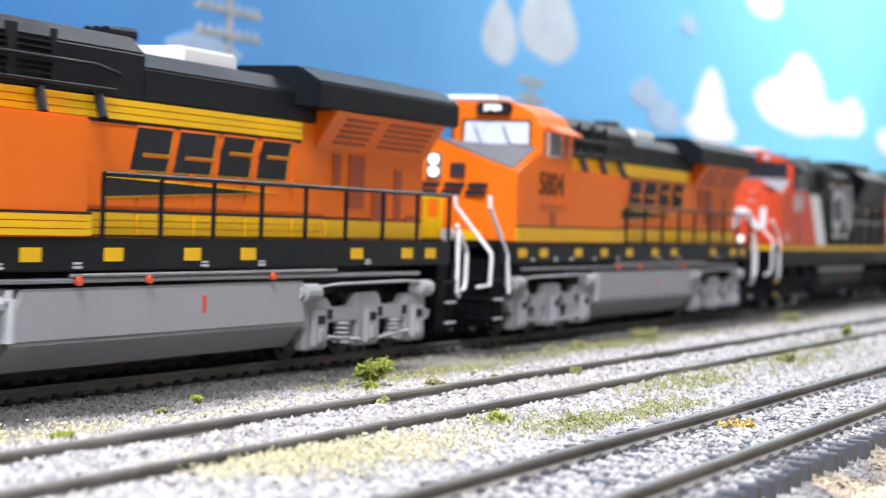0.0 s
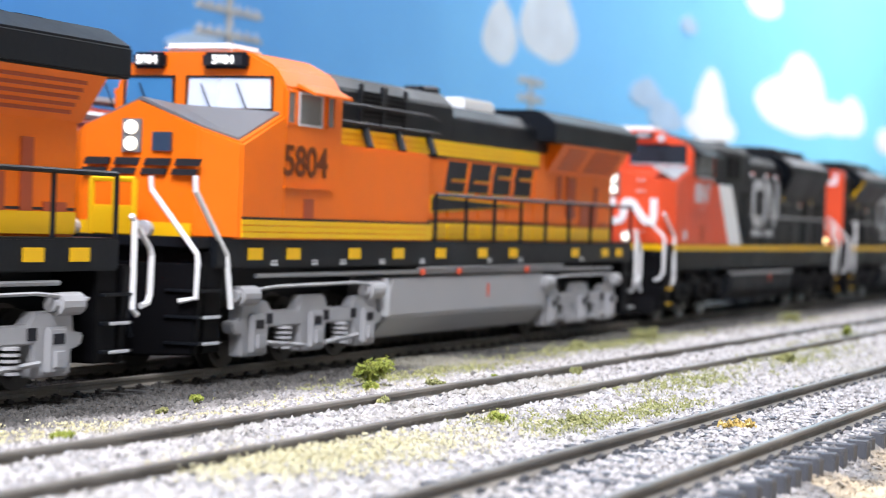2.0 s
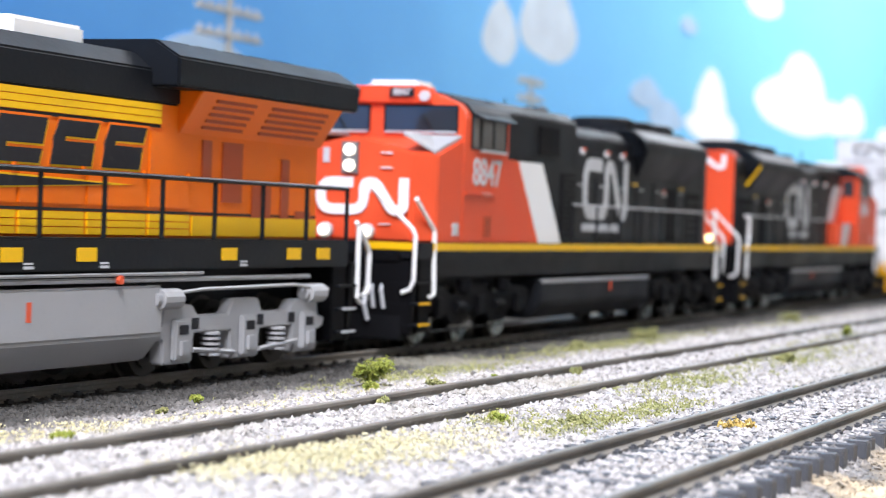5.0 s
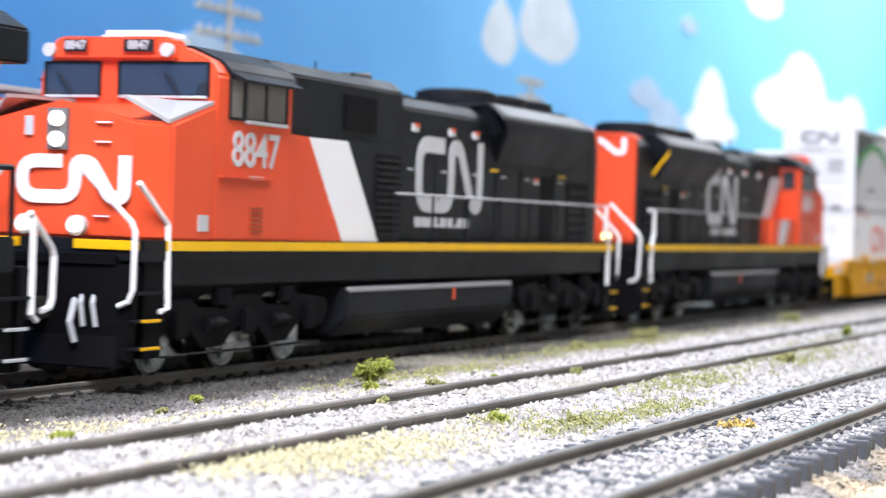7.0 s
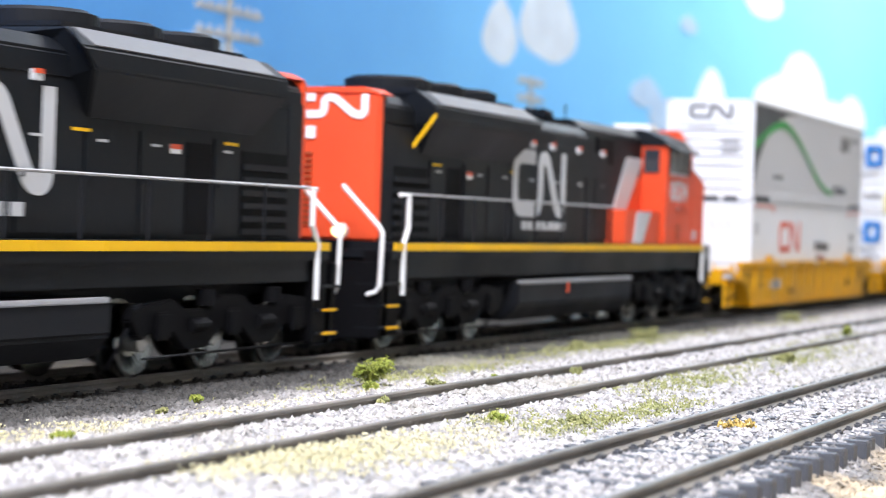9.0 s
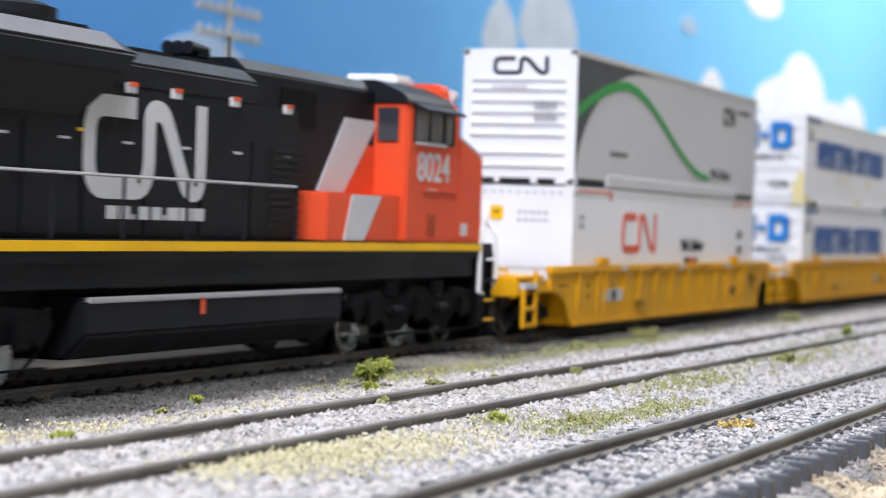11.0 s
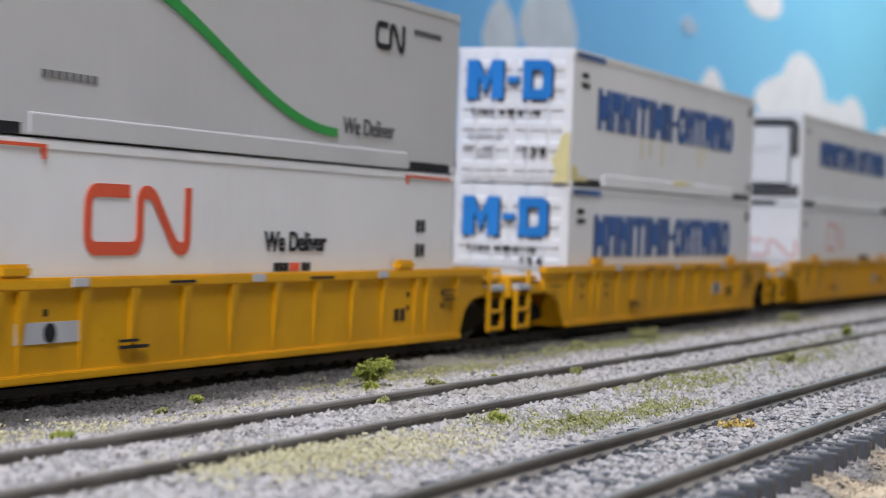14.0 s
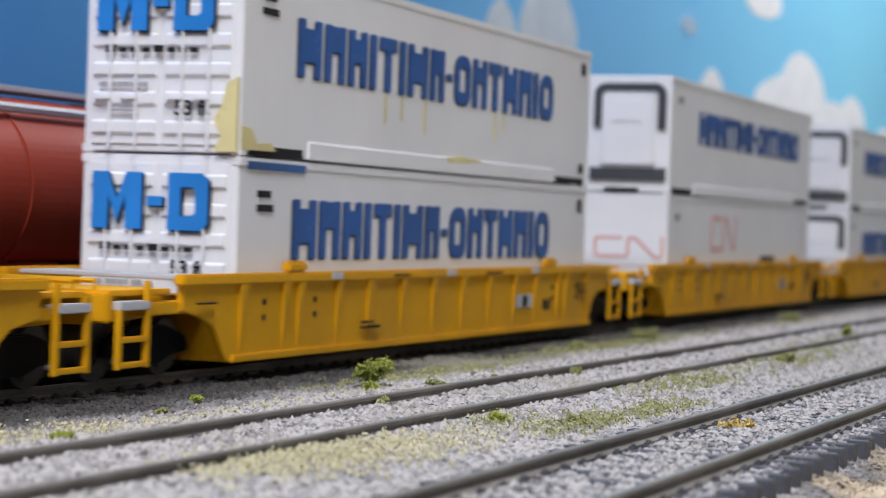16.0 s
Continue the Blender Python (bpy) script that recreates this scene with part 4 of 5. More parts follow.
    shape("hood_top", [(-12, 44.8), (-12, 48.6), (-9, 51.0), (9, 51.0), (12, 48.6), (12, 44.8)], "x", -16, 114, BLACK, e, bevel=0.4)
    shape("inverter_roof", [(-13.6, 40), (-13.6, 51), (-11, 53.2), (7, 53.2), (9.4, 51), (9.4, 40)], "x", -71.8, -16, BLACK, e, bevel=0.3)
    block("hood_end", 113.8, 116, -12, 12, 21.8, 50.6, RED, e, "red-orange end door of the hood", bevel=0.5)
    shape("hood_end_top", [(-12, 50.4), (-9, 51.8), (9, 51.8), (12, 50.4)], "x", 108, 116, RED, e, bevel=0.3)
    marks("end_red_side", [bar(108.5, 114, 21.8, 46)], "near", 12.02, BLACK, e)
    # radiator wing on shoulders
    bm = bmesh.new()
    vs = prism(bm, [(-12, 39.4), (-16.6, 46.4), (-16.6, 49.4), (-12.4, 52.4), (12.4, 52.4), (16.6, 49.4), (16.6, 46.4), (12, 39.4)], "x", 32, 99)
    for v in vs:
        if v.co.x < 60:
            v.co.x += 9.5 if v.co.z < 40 else 4 if v.co.z < 47 else 3 if v.co.z > 52 else 0
        elif v.co.z < 40:
            v.co.x -= 4
    part("radiator_wing", bm, BLACK, e, bevel=0.35)
    block("fan_plinth", 36, 95, -10.5, 10.5, 52.2, 53.4, CHARCOAL, e, bevel=0.4)
    for s in (-1, 1):
        # screen strip in a paler grey, which paints its pale reflection
        shape("wing_screen_sheen", [(s * 16.4, 49.8), (s * 12.7, 52.45), (s * 12.4, 52.2), (s * 16.1, 49.5)], "x", 36, 94, PANEL_GREY, e, bevel=0)
        face = "near" if s < 0 else "far"
        for x0, x1, z0, z1, step in ((-32, -21, 22.6, 38.5, 1.3), (91, 108.6, 22.4, 36.8, 2.2)):
            gr = marks("louvre_panel", [bar(x0, x1, z0, z1)], face, 15.22 if x0 < 0 and s < 0 else 12.02, TRUCK_BLACK, e, 0.1)
            for k in range(int((z1 - z0) / step)):
                marks("louvre", [bar(x0, x1, z0 + 0.3 + k * step, z0 + 0.3 + k * step + step * 0.45)], face, 15.25 if x0 < 0 and s < 0 else 12.05, CHARCOAL, gr, 0.6)
        for a, b in ((-32, -14), (-13, 4), (5, 22), (23, 40), (41, 56), (57, 70.6), (81, 90)):
            marks("hood_door", [bar(a, b, 22.6, 38.4)], face, 12.02, BLACK, e, 0.3)
            marks("door_label", [bar(a + 3, a + 6, 36.2, 36.6)], face, 12.3, SILVER, e, 0.1)
            block("door_hinge", a + 1.0, a + 1.6, *sorted((s * 12.1, s * 12.7)), 30.4, 31.6, CHARCOAL, e, bevel=0)
        marks("door_gap", [bar(72, 80.2, 22.6, 37.4)], face, 12.02, TRUCK_BLACK, e, 0.12)
        marks("warning_label", [bar(66, 69.4, 35.4, 36.9)], face, 12.3, WHITE, e, 0.12)
        marks("warning_bar", [bar(66, 69.4, 36.1, 36.9)], face, 12.42, RED_MARK, e, 0.06)
        for x in (37, 84):
            marks("latch_label", [bar(x, x + 5, 37.5, 38.0)], face, 12.32, YELLOW, e, 0.1)
        for x in (-28, -8, 12, 26):
            lug = block("lift_lug", x, x + 2.4, *sorted((s * 12, s * 12.8)), 44.0, 45.6, SILVER, e, bevel=0.1)
            marks("lug_stripe", [bar(x, x + 2.4, 45.0, 45.7)], face, 12.8, RED_MARK, lug, 0.08)
        block("side_grille", -44, -30, *((-14.1, -13.5) if s < 0 else (9.3, 9.8)), 42.5, 49, TRUCK_BLACK, e, bevel=0)
        a0, a1 = (sign_from, sign_to)
        signs("emblem", ribbon_sign(a0, a1, 27.8, 43.4, 3.3, 1 if s < 0 else -1), face, 12.35, SILVER, e, 0.12)
        signs("address_line", [bar(a0 + c * 4.2, a0 + c * 4.2 + w, 24.8, 24.8 + h) for c, w, h in ((0, 3.6, 2.0), (1, 3.6, 2.0), (2, 3.6, 2.0), (3, 0.8, 0.8), (3.35, 2.8, 2.0), (4.3, 2.8, 2.0), (5.3, 0.8, 0.8), (5.65, 2.8, 2.0), (6.55, 3.0, 2.0))], face, 12.35, SILVER, e, 0.1)
        if s > 0:
            shape("edge_mark", [(12.2, 40.6), (16.9, 46.9), (16.9, 47.8), (12.2, 41.6)], "x", 98.6, 99.5, YELLOW, e, bevel=0)
        railing(e, -24, 112, s * 15.9, 21.6, 31.2, 8, CHARCOAL)
        block("tank_rim", -44, 43, *sorted((s * 14.8, s * 16.1)), 12.4, 13.3, TANK_GREY, e, bevel=0.2)
        block("air_reservoir", -40, -6, *sorted((s * 11, s * 15)), 14.4, 17.4, CHARCOAL, e, bevel=1.2)
        block("air_reservoir", 2, 36, *sorted((s * 11, s * 15)), 14.4, 17.4, CHARCOAL, e, bevel=1.2)
        marks("tank_gauge", [bar(8, 9.2, 10.0, 12.8)], face, 15.9, RED_MARK, e)
    # roof gear
    for x in (46, 65.5, 85):
        bm = bmesh.new()
        disc(bm, (x, 0, 54.2), "z", 9.2, 2.2, 24)
        disc(bm, (x, 0, 55.6), "z", 8.6, 0.7, 24, 7.6)
        part("radiator_fan", bm, CHARCOAL, e)
    for x in (-12, 6):
        block("roof_hatch", x, x + 14, -8, 8, 50.6, 51.8, CHARCOAL, e, bevel=0.5)
    bm = bmesh.new()
    for y in (-3, -1, 1):
        disc(bm, (-14, y, 54.4), "x", 0.7, 7, 10, 1.2)
    box(bm, -17, -13, -4, 2, 53, 53.8)
    part("horn", bm, BLACK, e)
    pipe("antenna", [(-20, 4, 53), (-20, 4, 57)], 0.2, BLACK, e)
    # tank, bogies
    shape("fuel_tank", [(-15.8, 13.2), (-15.8, 7.6), (-12.4, 4.0), (12.4, 4.0), (15.8, 7.6), (15.8, 13.2)], "x", -45, 44, CHARCOAL, e, bevel=0.5)
    block("underframe", -116, 114, -7, 7, 7, 18.6, BLACK, e)
    for x in (-83.5, 83.5):
        low_truck(e, x, 23.6)
        for k in (-23.6, 0, 23.6):
            wheelset(e, x + k, 5.85, DISH_STEEL, turn, dished=True)
    # nose front
    signs("emblem", ribbon_sign(-12.8, 7.6, 26.9, 34.5, 2.1, -1), "front", 118.95, WHITE, e, 0.35)
    marks("headlamp_case", [bar(-1.6, 2.0, 35.2, 41.6)], "front", 118.9, PANEL_GREY, e, 0.7)
    for z in (36.8, 40.0):
        bm = bmesh.new()
        disc(bm, (-119.8, 0.2, z), "x", 1.2, 0.7, 14)
        part("headlamp", bm, HEADLAMP, e, "lit headlamp")
    marks("nose_plate", [bar(5.0, 6.4, 37.4, 40.4)], "front", 118.8, SILVER, e, 0.25)
    for z in (25, 36.4, 39.4):
        marks("nose_hinge", [bar(-9, -6.4, z, z + 0.25)], "front", 118.8, WHITE, e, 0.3)
    for x, w, m in ((-121, 1, HEADLAMP), (120, -1, DITCH)):
        for s in (-1, 1):
            bm = bmesh.new()
            ly = s * 4.6 if w > 0 else s * 6.0
            disc(bm, (x - 0.2 * w, ly, 23.6), "x", 1.05, 1.6, 14)
            lens = part("ditch_lamp", bm, m, e, "lit round ditch lamp")
            bm = bmesh.new()
            disc(bm, (x + 0.2 * w, ly, 23.6), "x", 1.6, 1.2, 16)
            part("lamp_case", bm, SILVER, lens)
        shape("pilot", [(-15.5, 3.2), (-16.3, 18), (16.3, 18), (15.5, 3.2), (0, 2.4)], "x", *sorted((x - w * 2, x)), TRUCK_BLACK, e, bevel=0.3)
        end_steps(e, x - 1.5 * w, w, YELLOW)
        coupler(e, x - w, -w)
        for s in (-1, 1):
            if w > 0:
                handrail(e, [(x + 0.4, s * 15.2, 30.4), (x + 7.4, s * 16.4, 24.2), (x + 7.8, s * 16.5, 11.2), (x + 5.6, s * 16.5, 10.8)], WHITE, 0.5)
                handrail(e, [(x - 2.6, s * 7.0, 32.2), (x - 2.6, s * 15.8, 24.4), (x - 2.6, s * 16.5, 23.0), (x - 2.6, s * 16.4, 14.2), (x - 2.6, s * 15.6, 12.4), (x - 2.6, s * 13.9, 11.7)], WHITE, 0.46)
            else:
                handrail(e, [(x - 7, s * 15.6, 31), (x - 9.6, s * 16.4, 31), (x - 9.6, s * 16.4, 24.6), (x - 7.4, s * 16.5, 21.6), (x - 7.4, s * 16.5, 11.4)][::-1], WHITE, 0.52)
                handrail(e, [(x + 2.6, s * 7.6, 32.4), (x + 2.6, s * 15.6, 24.6), (x + 2.6, s * 16.3, 23.4), (x + 2.6, s * 16.0, 13.4), (x + 2.6, s * 15.2, 12.2), (x + 2.6, s * 13.4, 11.6)], WHITE, 0.46)
        pipe("air_hose", [(x - 2 * w, -6, 12.5), (x - 4 * w, -6.4, 9), (x - 3.4 * w, -7, 6)], 0.5, SILVER, e)
    # end plate markings of the hood
    for o in ribbon_sign(-9.6, 9.6, 45.6, 50.4, 1.5):
        em = bmesh.new()
        prism(em, o, "x", 115.9, 116.3)
        part("end_emblem", em, WHITE, e)
    em = bmesh.new()
    box(em, 115.9, 116.4, -7.4, -1.6, 41.6, 44.0)
    part("headlamp_case", em, WHITE, e)
    em = bmesh.new()
    for k in range(6):
        box(em, 115.9, 116.5, -5.7, -2.2, 32.6 + k * 1.15, 33.2 + k * 1.15)
        box(em, 115.9, 116.5, -5.7, -2.2, 24.6 + k * 1.15, 25.2 + k * 1.15)
    part("end_louvre", em, DEEP_ORANGE, e)
    return e


def well_car(u, first):
    """Yellow double-stack well car: ribbed sides, open ends with platforms, ladders and two bogies."""
    e = thing("well_car", "ochre-yellow model container well car with ribbed sides on the rails", "well car", "well cars of the train")
    MOVERS.append((e, u, 0))
    for s in (-1, 1):
        face = "near" if s < 0 else "far"
        side = shape("side_wall", [(-112, 16.2), (-112, 10.6), (-106, 9.6), (-101.5, 8.0), (-96.5, 1.9), (94.5, 1.9), (98, 7.4), (101, 9.4), (108, 10.6), (108, 16.2)],
                     "y", *sorted((s * 15.4, s * 16.4)), WELL_YELLOW, e, bevel=0.2)
        block("top_chord", -113, 109, *sorted((s * 15.3, s * 17.3)), 14.6, 16.4, WELL_YELLOW, side, bevel=0.3)
        block("bottom_sill", -95, 95, *sorted((s * 15.3, s * 16.9)), 1.7, 3.0, WELL_YELLOW, side, bevel=0.2)
        for x in (-92, -76, -70, -54, -40, -24, -8, 8, 24, 40, 54, 70, 76, 92):
            bm = bmesh.new()
            vs = prism(bm, [(x - 0.3, 3.4), (x + 0.3, 3.4), (x + 1.2, 14.7), (x - 1.2, 14.7)], "y", s * 16.3, s * 17.25)
            for v in vs:
                if v.co.z < 4:
                    v.co.y = min(abs(v.co.y), 16.5) * s
            part("rib", bm, WELL_YELLOW, side)
        for x in (-72, 64):
            block("guide_lug", x - 4, x + 4, *sorted((s * 15.6, s * 17.2)), 16.3, 18.3, WELL_YELLOW, side, bevel=0.5)
        for x in (-56, 0, 52):
            block("sill_plate", x - 2.2, x + 2.2, *sorted((s * 17.2, s * 17.5)), 15.0, 16.3, SILVER, side, bevel=0.1)
        px, wide = (-71, 17.5) if first else (42, 10.5)
        pl = marks("placard", [bar(px, px + wide, 7.2, 10.2)], face, 16.42, SILVER, side, 0.15)
        bm = bmesh.new()
        disc(bm, (px + wide * 0.48, s * 16.7, 8.7), "y", 1.4, 0.3, 14)
        part("placard_disc", bm, INK, pl)
        marks("data_line", [bar(-44, -36, 5.6, 6.1), bar(-44, -39, 6.6, 7.0), bar(84, 90, 11.8, 12.1), bar(84, 89, 10.9, 11.2), bar(84, 90, 10.0, 10.3),
                            bar(-108, -102, 11.6, 11.9), bar(20, 30, 15.2, 15.6), bar(-30, -22, 15.2, 15.6)], face, 16.9, INK, side, 0.5)
        marks("unit_mark", [bar(60, 62, 6.4, 8.8), bar(63, 65, 6.4, 8.8)], face, 16.42, INK, side, 0.15)
        for x in (-84, -64, 66, 84):
            marks("bolt_mark", [bar(x, x + 0.9, 11, 12), bar(x, x + 0.9, 8.4, 9.4)], face, 16.42, INK, side, 0.2)
    block("well_floor", -95, 95, -15.4, 15.4, 1.8, 2.5, WELL_YELLOW, e, bevel=0)
    for w in (-1, 1):
        L = 133.4 if w < 0 else 122.4
        shape("end_frame", [(w * 94, 12.4), (w * (L - 20), 13.0), (w * (L - 2), 13.6), (w * L, 12.6), (w * L, 9.4), (w * (L - 12), 9.0), (w * (L - 26), 9.8), (w * 94, 9.8)],
              "y", -11, 11, WELL_YELLOW, e, bevel=0.3)
        block("well_bulkhead", *sorted((w * 93.6, w * 94.6)), -15.4, 15.4, 2.0, 12.6, WELL_YELLOW, e, bevel=0.1)
        block("deck", *sorted((w * (L - 20), w * (L - 1))), -15.4, 15.4, 13.3, 14.2, WELL_YELLOW, e, bevel=0.2)
        block("end_walkway", *sorted((w * 97, w * (L - 23))), -14.6, 14.6, 15.4, 16.1, SILVER, e, "pale end walkway", bevel=0.15)
        block("end_sill", *sorted((w * (L - 2), w * (L + 0.3))), -15.8, 15.8, 9.4, 13.8, WELL_YELLOW, e, bevel=0.3)
        pipe("end_rail", [(w * (L - 1), -13, 13.8), (w * (L - 1), -13, 15.6), (w * (L - 1), 13, 15.6), (w * (L - 1), 13, 13.8)], 0.45, WELL_YELLOW, e)
        for s in (-1, 1):
            lad = new("ladder")
            lad.parent = e
            for x in (L - 10.6, L - 2.4):
                block("ladder_rail", *sorted((w * x - 0.55, w * x + 0.55)), *sorted((s * 16.0, s * 16.9)), 2.4, 15.6 if x == L - 10.6 else 11.4, WELL_YELLOW, lad, bevel=0.15)
            for z in (2.6, 6.4):
                block("rung", *sorted((w * (L - 10.6), w * (L - 2.4))), *sorted((s * 16.0, s * 16.9)), z, z + 0.9, WELL_YELLOW, lad, bevel=0.15)
            block("step_plate", *sorted((w * (L - 10.8), w * (L - 2.0))), *sorted((s * 14.6, s * 17)), 11.2, 12.6, SILVER, lad, bevel=0.2)
            block("corner_beam", *sorted((w * (L - 25), w * (L - 11))), *sorted((s * 13, s * 16)), 10.2, 12.2, WELL_YELLOW, e, bevel=0.2)
            # bogie
            xo = w * (L - 17)
            shape("bogie_frame", [(xo - 13, 4.0), (xo - 12, 6.6), (xo - 5, 8.4), (xo + 5, 8.4), (xo + 12, 6.6), (xo + 13, 4.0), (xo + 8, 3.6), (xo + 4, 2.4), (xo - 4, 2.4), (xo - 8, 3.6)],
                  "y", *sorted((s * 11.4, s * 13.2)), TRUCK_BLACK, e, bevel=0.3)
        for k in (-10, 10):
            wheelset(e, w * (L - 17) + k, 5.2, DARK_STEEL, 0)
        coupler(e, w * (L - 3), w)
    return e


def container(u, z, label, walls, ribs="ribbed"):
    """A 53-foot container: walls, corner castings, roof, ribbed or door end."""
    e = thing("shipping_container", label, "container", "containers on the well cars")
    MOVERS.append((e, u, 0))
    e["lift"] = z
    H, L, W = 33.0, 92.8, 14.9
    block("shell", -L, L, -W, W, 0.3, H, walls, e, bevel=0.25)
    block("roof", -L + 0.6, L - 0.6, -W + 0.5, W - 0.5, H - 0.1, H + 0.35, BOX_WHITE, e, bevel=0.1)
    for s in (-1, 1):
        shape("bottom_rail", [(s * (W - 0.1), 0.3), (s * (W + 0.4), 0.3), (s * (W + 0.32), 3.3), (s * (W - 0.1), 3.6)], "x", -L + 26, L - 26, walls, e, bevel=0.1)
        block("top_rail", -L, L, *sorted((s * (W - 0.1), s * (W + 0.2))), H - 1.2, H + 0.1, walls, e, bevel=0.1)
        for x in (-1, 1):
            block("corner_recess", *sorted((x * (L - 3), x * (L - 24))), *sorted((s * (W - 0.3), s * (W + 0.06))), 0.25, 1.9, INK, e, bevel=0)
            for zz in (0.0, H - 1.4):
                block("corner_casting", *sorted((x * (L - 2.2), x * (L + 0.15))), *sorted((s * (W - 1.8), s * (W + 0.3))), zz, zz + 1.7, walls, e, bevel=0.2)
        bm = bmesh.new()
        for k in range(46):
            x = -L + 3 + k * 4.06
            box(bm, x, x + 0.35, *sorted((s * (W - 0.05), s * (W + 0.015))), 2.8, H - 1.3)
        part("wall_seams", bm, walls, e)
    return e


def end_ribs(e, zs, y=12.2, material=None):
    for z0 in zs:
        bm = bmesh.new()
        prism(bm, [(-92.7, z0), (-93.7, z0 + 0.35), (-93.7, z0 + 0.95), (-92.7, z0 + 1.3)], "y", -y, y)
        part("end_rib", bm, material or BOX_WHITE, e, bevel=0.15)


def door_end(e):
    """Double doors with lock rods, cams and horizontal corrugations."""
    for a, b in ((-13.6, -0.3), (0.3, 13.6)):
        block("door", -93.2, -92.6, a, b, 1.6, 31.8, BOX_WHITE, e, bevel=0.1)
        for k in range(6):
            bm = bmesh.new()
            z0 = 3 + k * 4.9
            prism(bm, [(-93.1, z0), (-93.8, z0 + 0.5), (-93.8, z0 + 2.2), (-93.1, z0 + 2.7)], "y", a + 0.6, b - 0.6)
            part("door_rib", bm, BOX_WHITE, e, bevel=0.1)
    for y in (-9.4, -4.4, 4.4, 9.4):
        pipe("lock_rod", [(-94.2, y, 1.0), (-94.2, y, 32.2)], 0.3, BOX_WHITE, e)
        block("rod_handle", -94.7, -94.1, y - 0.4, y + 2.8, 9.0, 9.7, BOX_WHITE, e, bevel=0.1)


def blue_blocks(e, x0, x1, z0, z1):
    """A long blue name, drawn as plain upright blocks."""
    widths = [10.4, 9.5, 9, 3, 9, 3, 11, 8, 3, 10, 9, 8, 9.5, 9, 3, 10]
    widths = [w * 0.9 for w in widths]
    gap = ((x1 - x0) - sum(widths)) / (len(widths) - 1)
    x = x0
    for i, w in enumerate(widths):
        m = z0 + (z1 - z0) * (0.36, 0.62, 0.5)[i % 3]
        if i == 8:
            o = [bar(x, x + w, (z0 + z1) / 2 - 0.7, (z0 + z1) / 2 + 0.7)]
        elif w < 3:
            o = [bar(x, x + w, z0, z1)]
        elif i in (9, 15):
            o = [band([(x + w * 0.5, z0 + 1.3), (x + 1.3, z0 + 1.3), (x + 1.3, z1 - 1.3), (x + w - 1.3, z1 - 1.3), (x + w - 1.3, z0 + 1.3), (x + w * 0.5 + 0.02, z0 + 1.3)], 2.6, 2.4)]
        elif i in (4, 11):
            o = [[(x + w / 2 - 1.4, z0), (x + w / 2 + 1.4, z0), (x + w / 2 + 1.4, z1 - 2.4), (x + w, z1 - 2.4), (x + w, z1), (x, z1), (x, z1 - 2.4), (x + w / 2 - 1.4, z1 - 2.4)]]
        else:
            o = [[(x, z0), (x + 2.6, z0), (x + 2.6, m - 1.0), (x + w - 2.6, m - 1.0), (x + w - 2.6, z0), (x + w, z0), (x + w, z1),
                  (x + w - 2.6, z1), (x + w - 2.6, z1 - (0.2 if i % 2 else 1.6)), (x + 2.6, z1 - (0.2 if i % 2 else 1.6)), (x + 2.6, z1), (x, z1)]]
        b = marks("name_block", o, "near", 15.05, BLUE, e, 0.12)
        marks("block_shadow", [[(a - 0.45, c - 0.3) for a, c in q] for q in o], "near", 15.0, INK, b, 0.08)
        x += w + gap


def blue_end_sign(e, words_at):
    """Large blue end sign of three plain shapes with dark edges, thin script bars under it, and the size."""
    tall = [(12.0, 20.6), (8.9, 20.6), (8.9, 26.6), (7.2, 21.6), (5.5, 26.6), (5.5, 20.6), (2.4, 20.6), (2.4, 30.2), (5.4, 30.2), (7.2, 25.6), (9.0, 30.2), (12.0, 30.2)]
    frame_shape = [(-2.6, 20.6), (-9.0, 20.6), (-10.2, 21.8), (-10.2, 29.0), (-9.0, 30.2), (-2.6, 30.2), (-2.6, 27.8), (-7.2, 27.8), (-7.8, 27.2), (-7.8, 23.6), (-7.2, 23.0), (-2.6, 23.0)]
    bars = [tall, bar(-1.6, 1.4, 24.6, 26.2), frame_shape, bar(-5.0, -2.7, 22.9, 27.9)]
    for o in bars:
        q = marks("end_sign", [o], "front", 94.0, LIT_BLUE, e, 0.55)
        marks("sign_shadow", [[(a - 0.35, c - 0.3) for a, c in o]], "front", 94.0, INK, q, 0.4)
    signs("script_bar", [bar(8.6 - k * 2.2, 8.6 - k * 2.2 + w, 17.0, 17.0 + h) for k, w, h in ((0, 1.9, 1.3), (1, 1.5, 0.8), (2, 1.6, 0.9), (3, 1.4, 0.8), (4.2, 1.8, 1.2), (5.2, 1.5, 0.8), (6.2, 1.5, 0.8), (7.2, 1.6, 0.8))], "front", 93.9, INK, e, 0.25)
    signs("code_line", [bar(10.6 - k * 1.2, 11.5 - k * 1.2, 11.2, 12.0) for k in range(8)] + [bar(4, 9.6, 7.0, 7.4)], "front", 93.9, TANK_GREY, e, 0.25)
    lettering("size_mark", "53 ft", 2.5, (-94.2, -6.4, words_at), "front", INK, e, 1.0, bold=0.08)


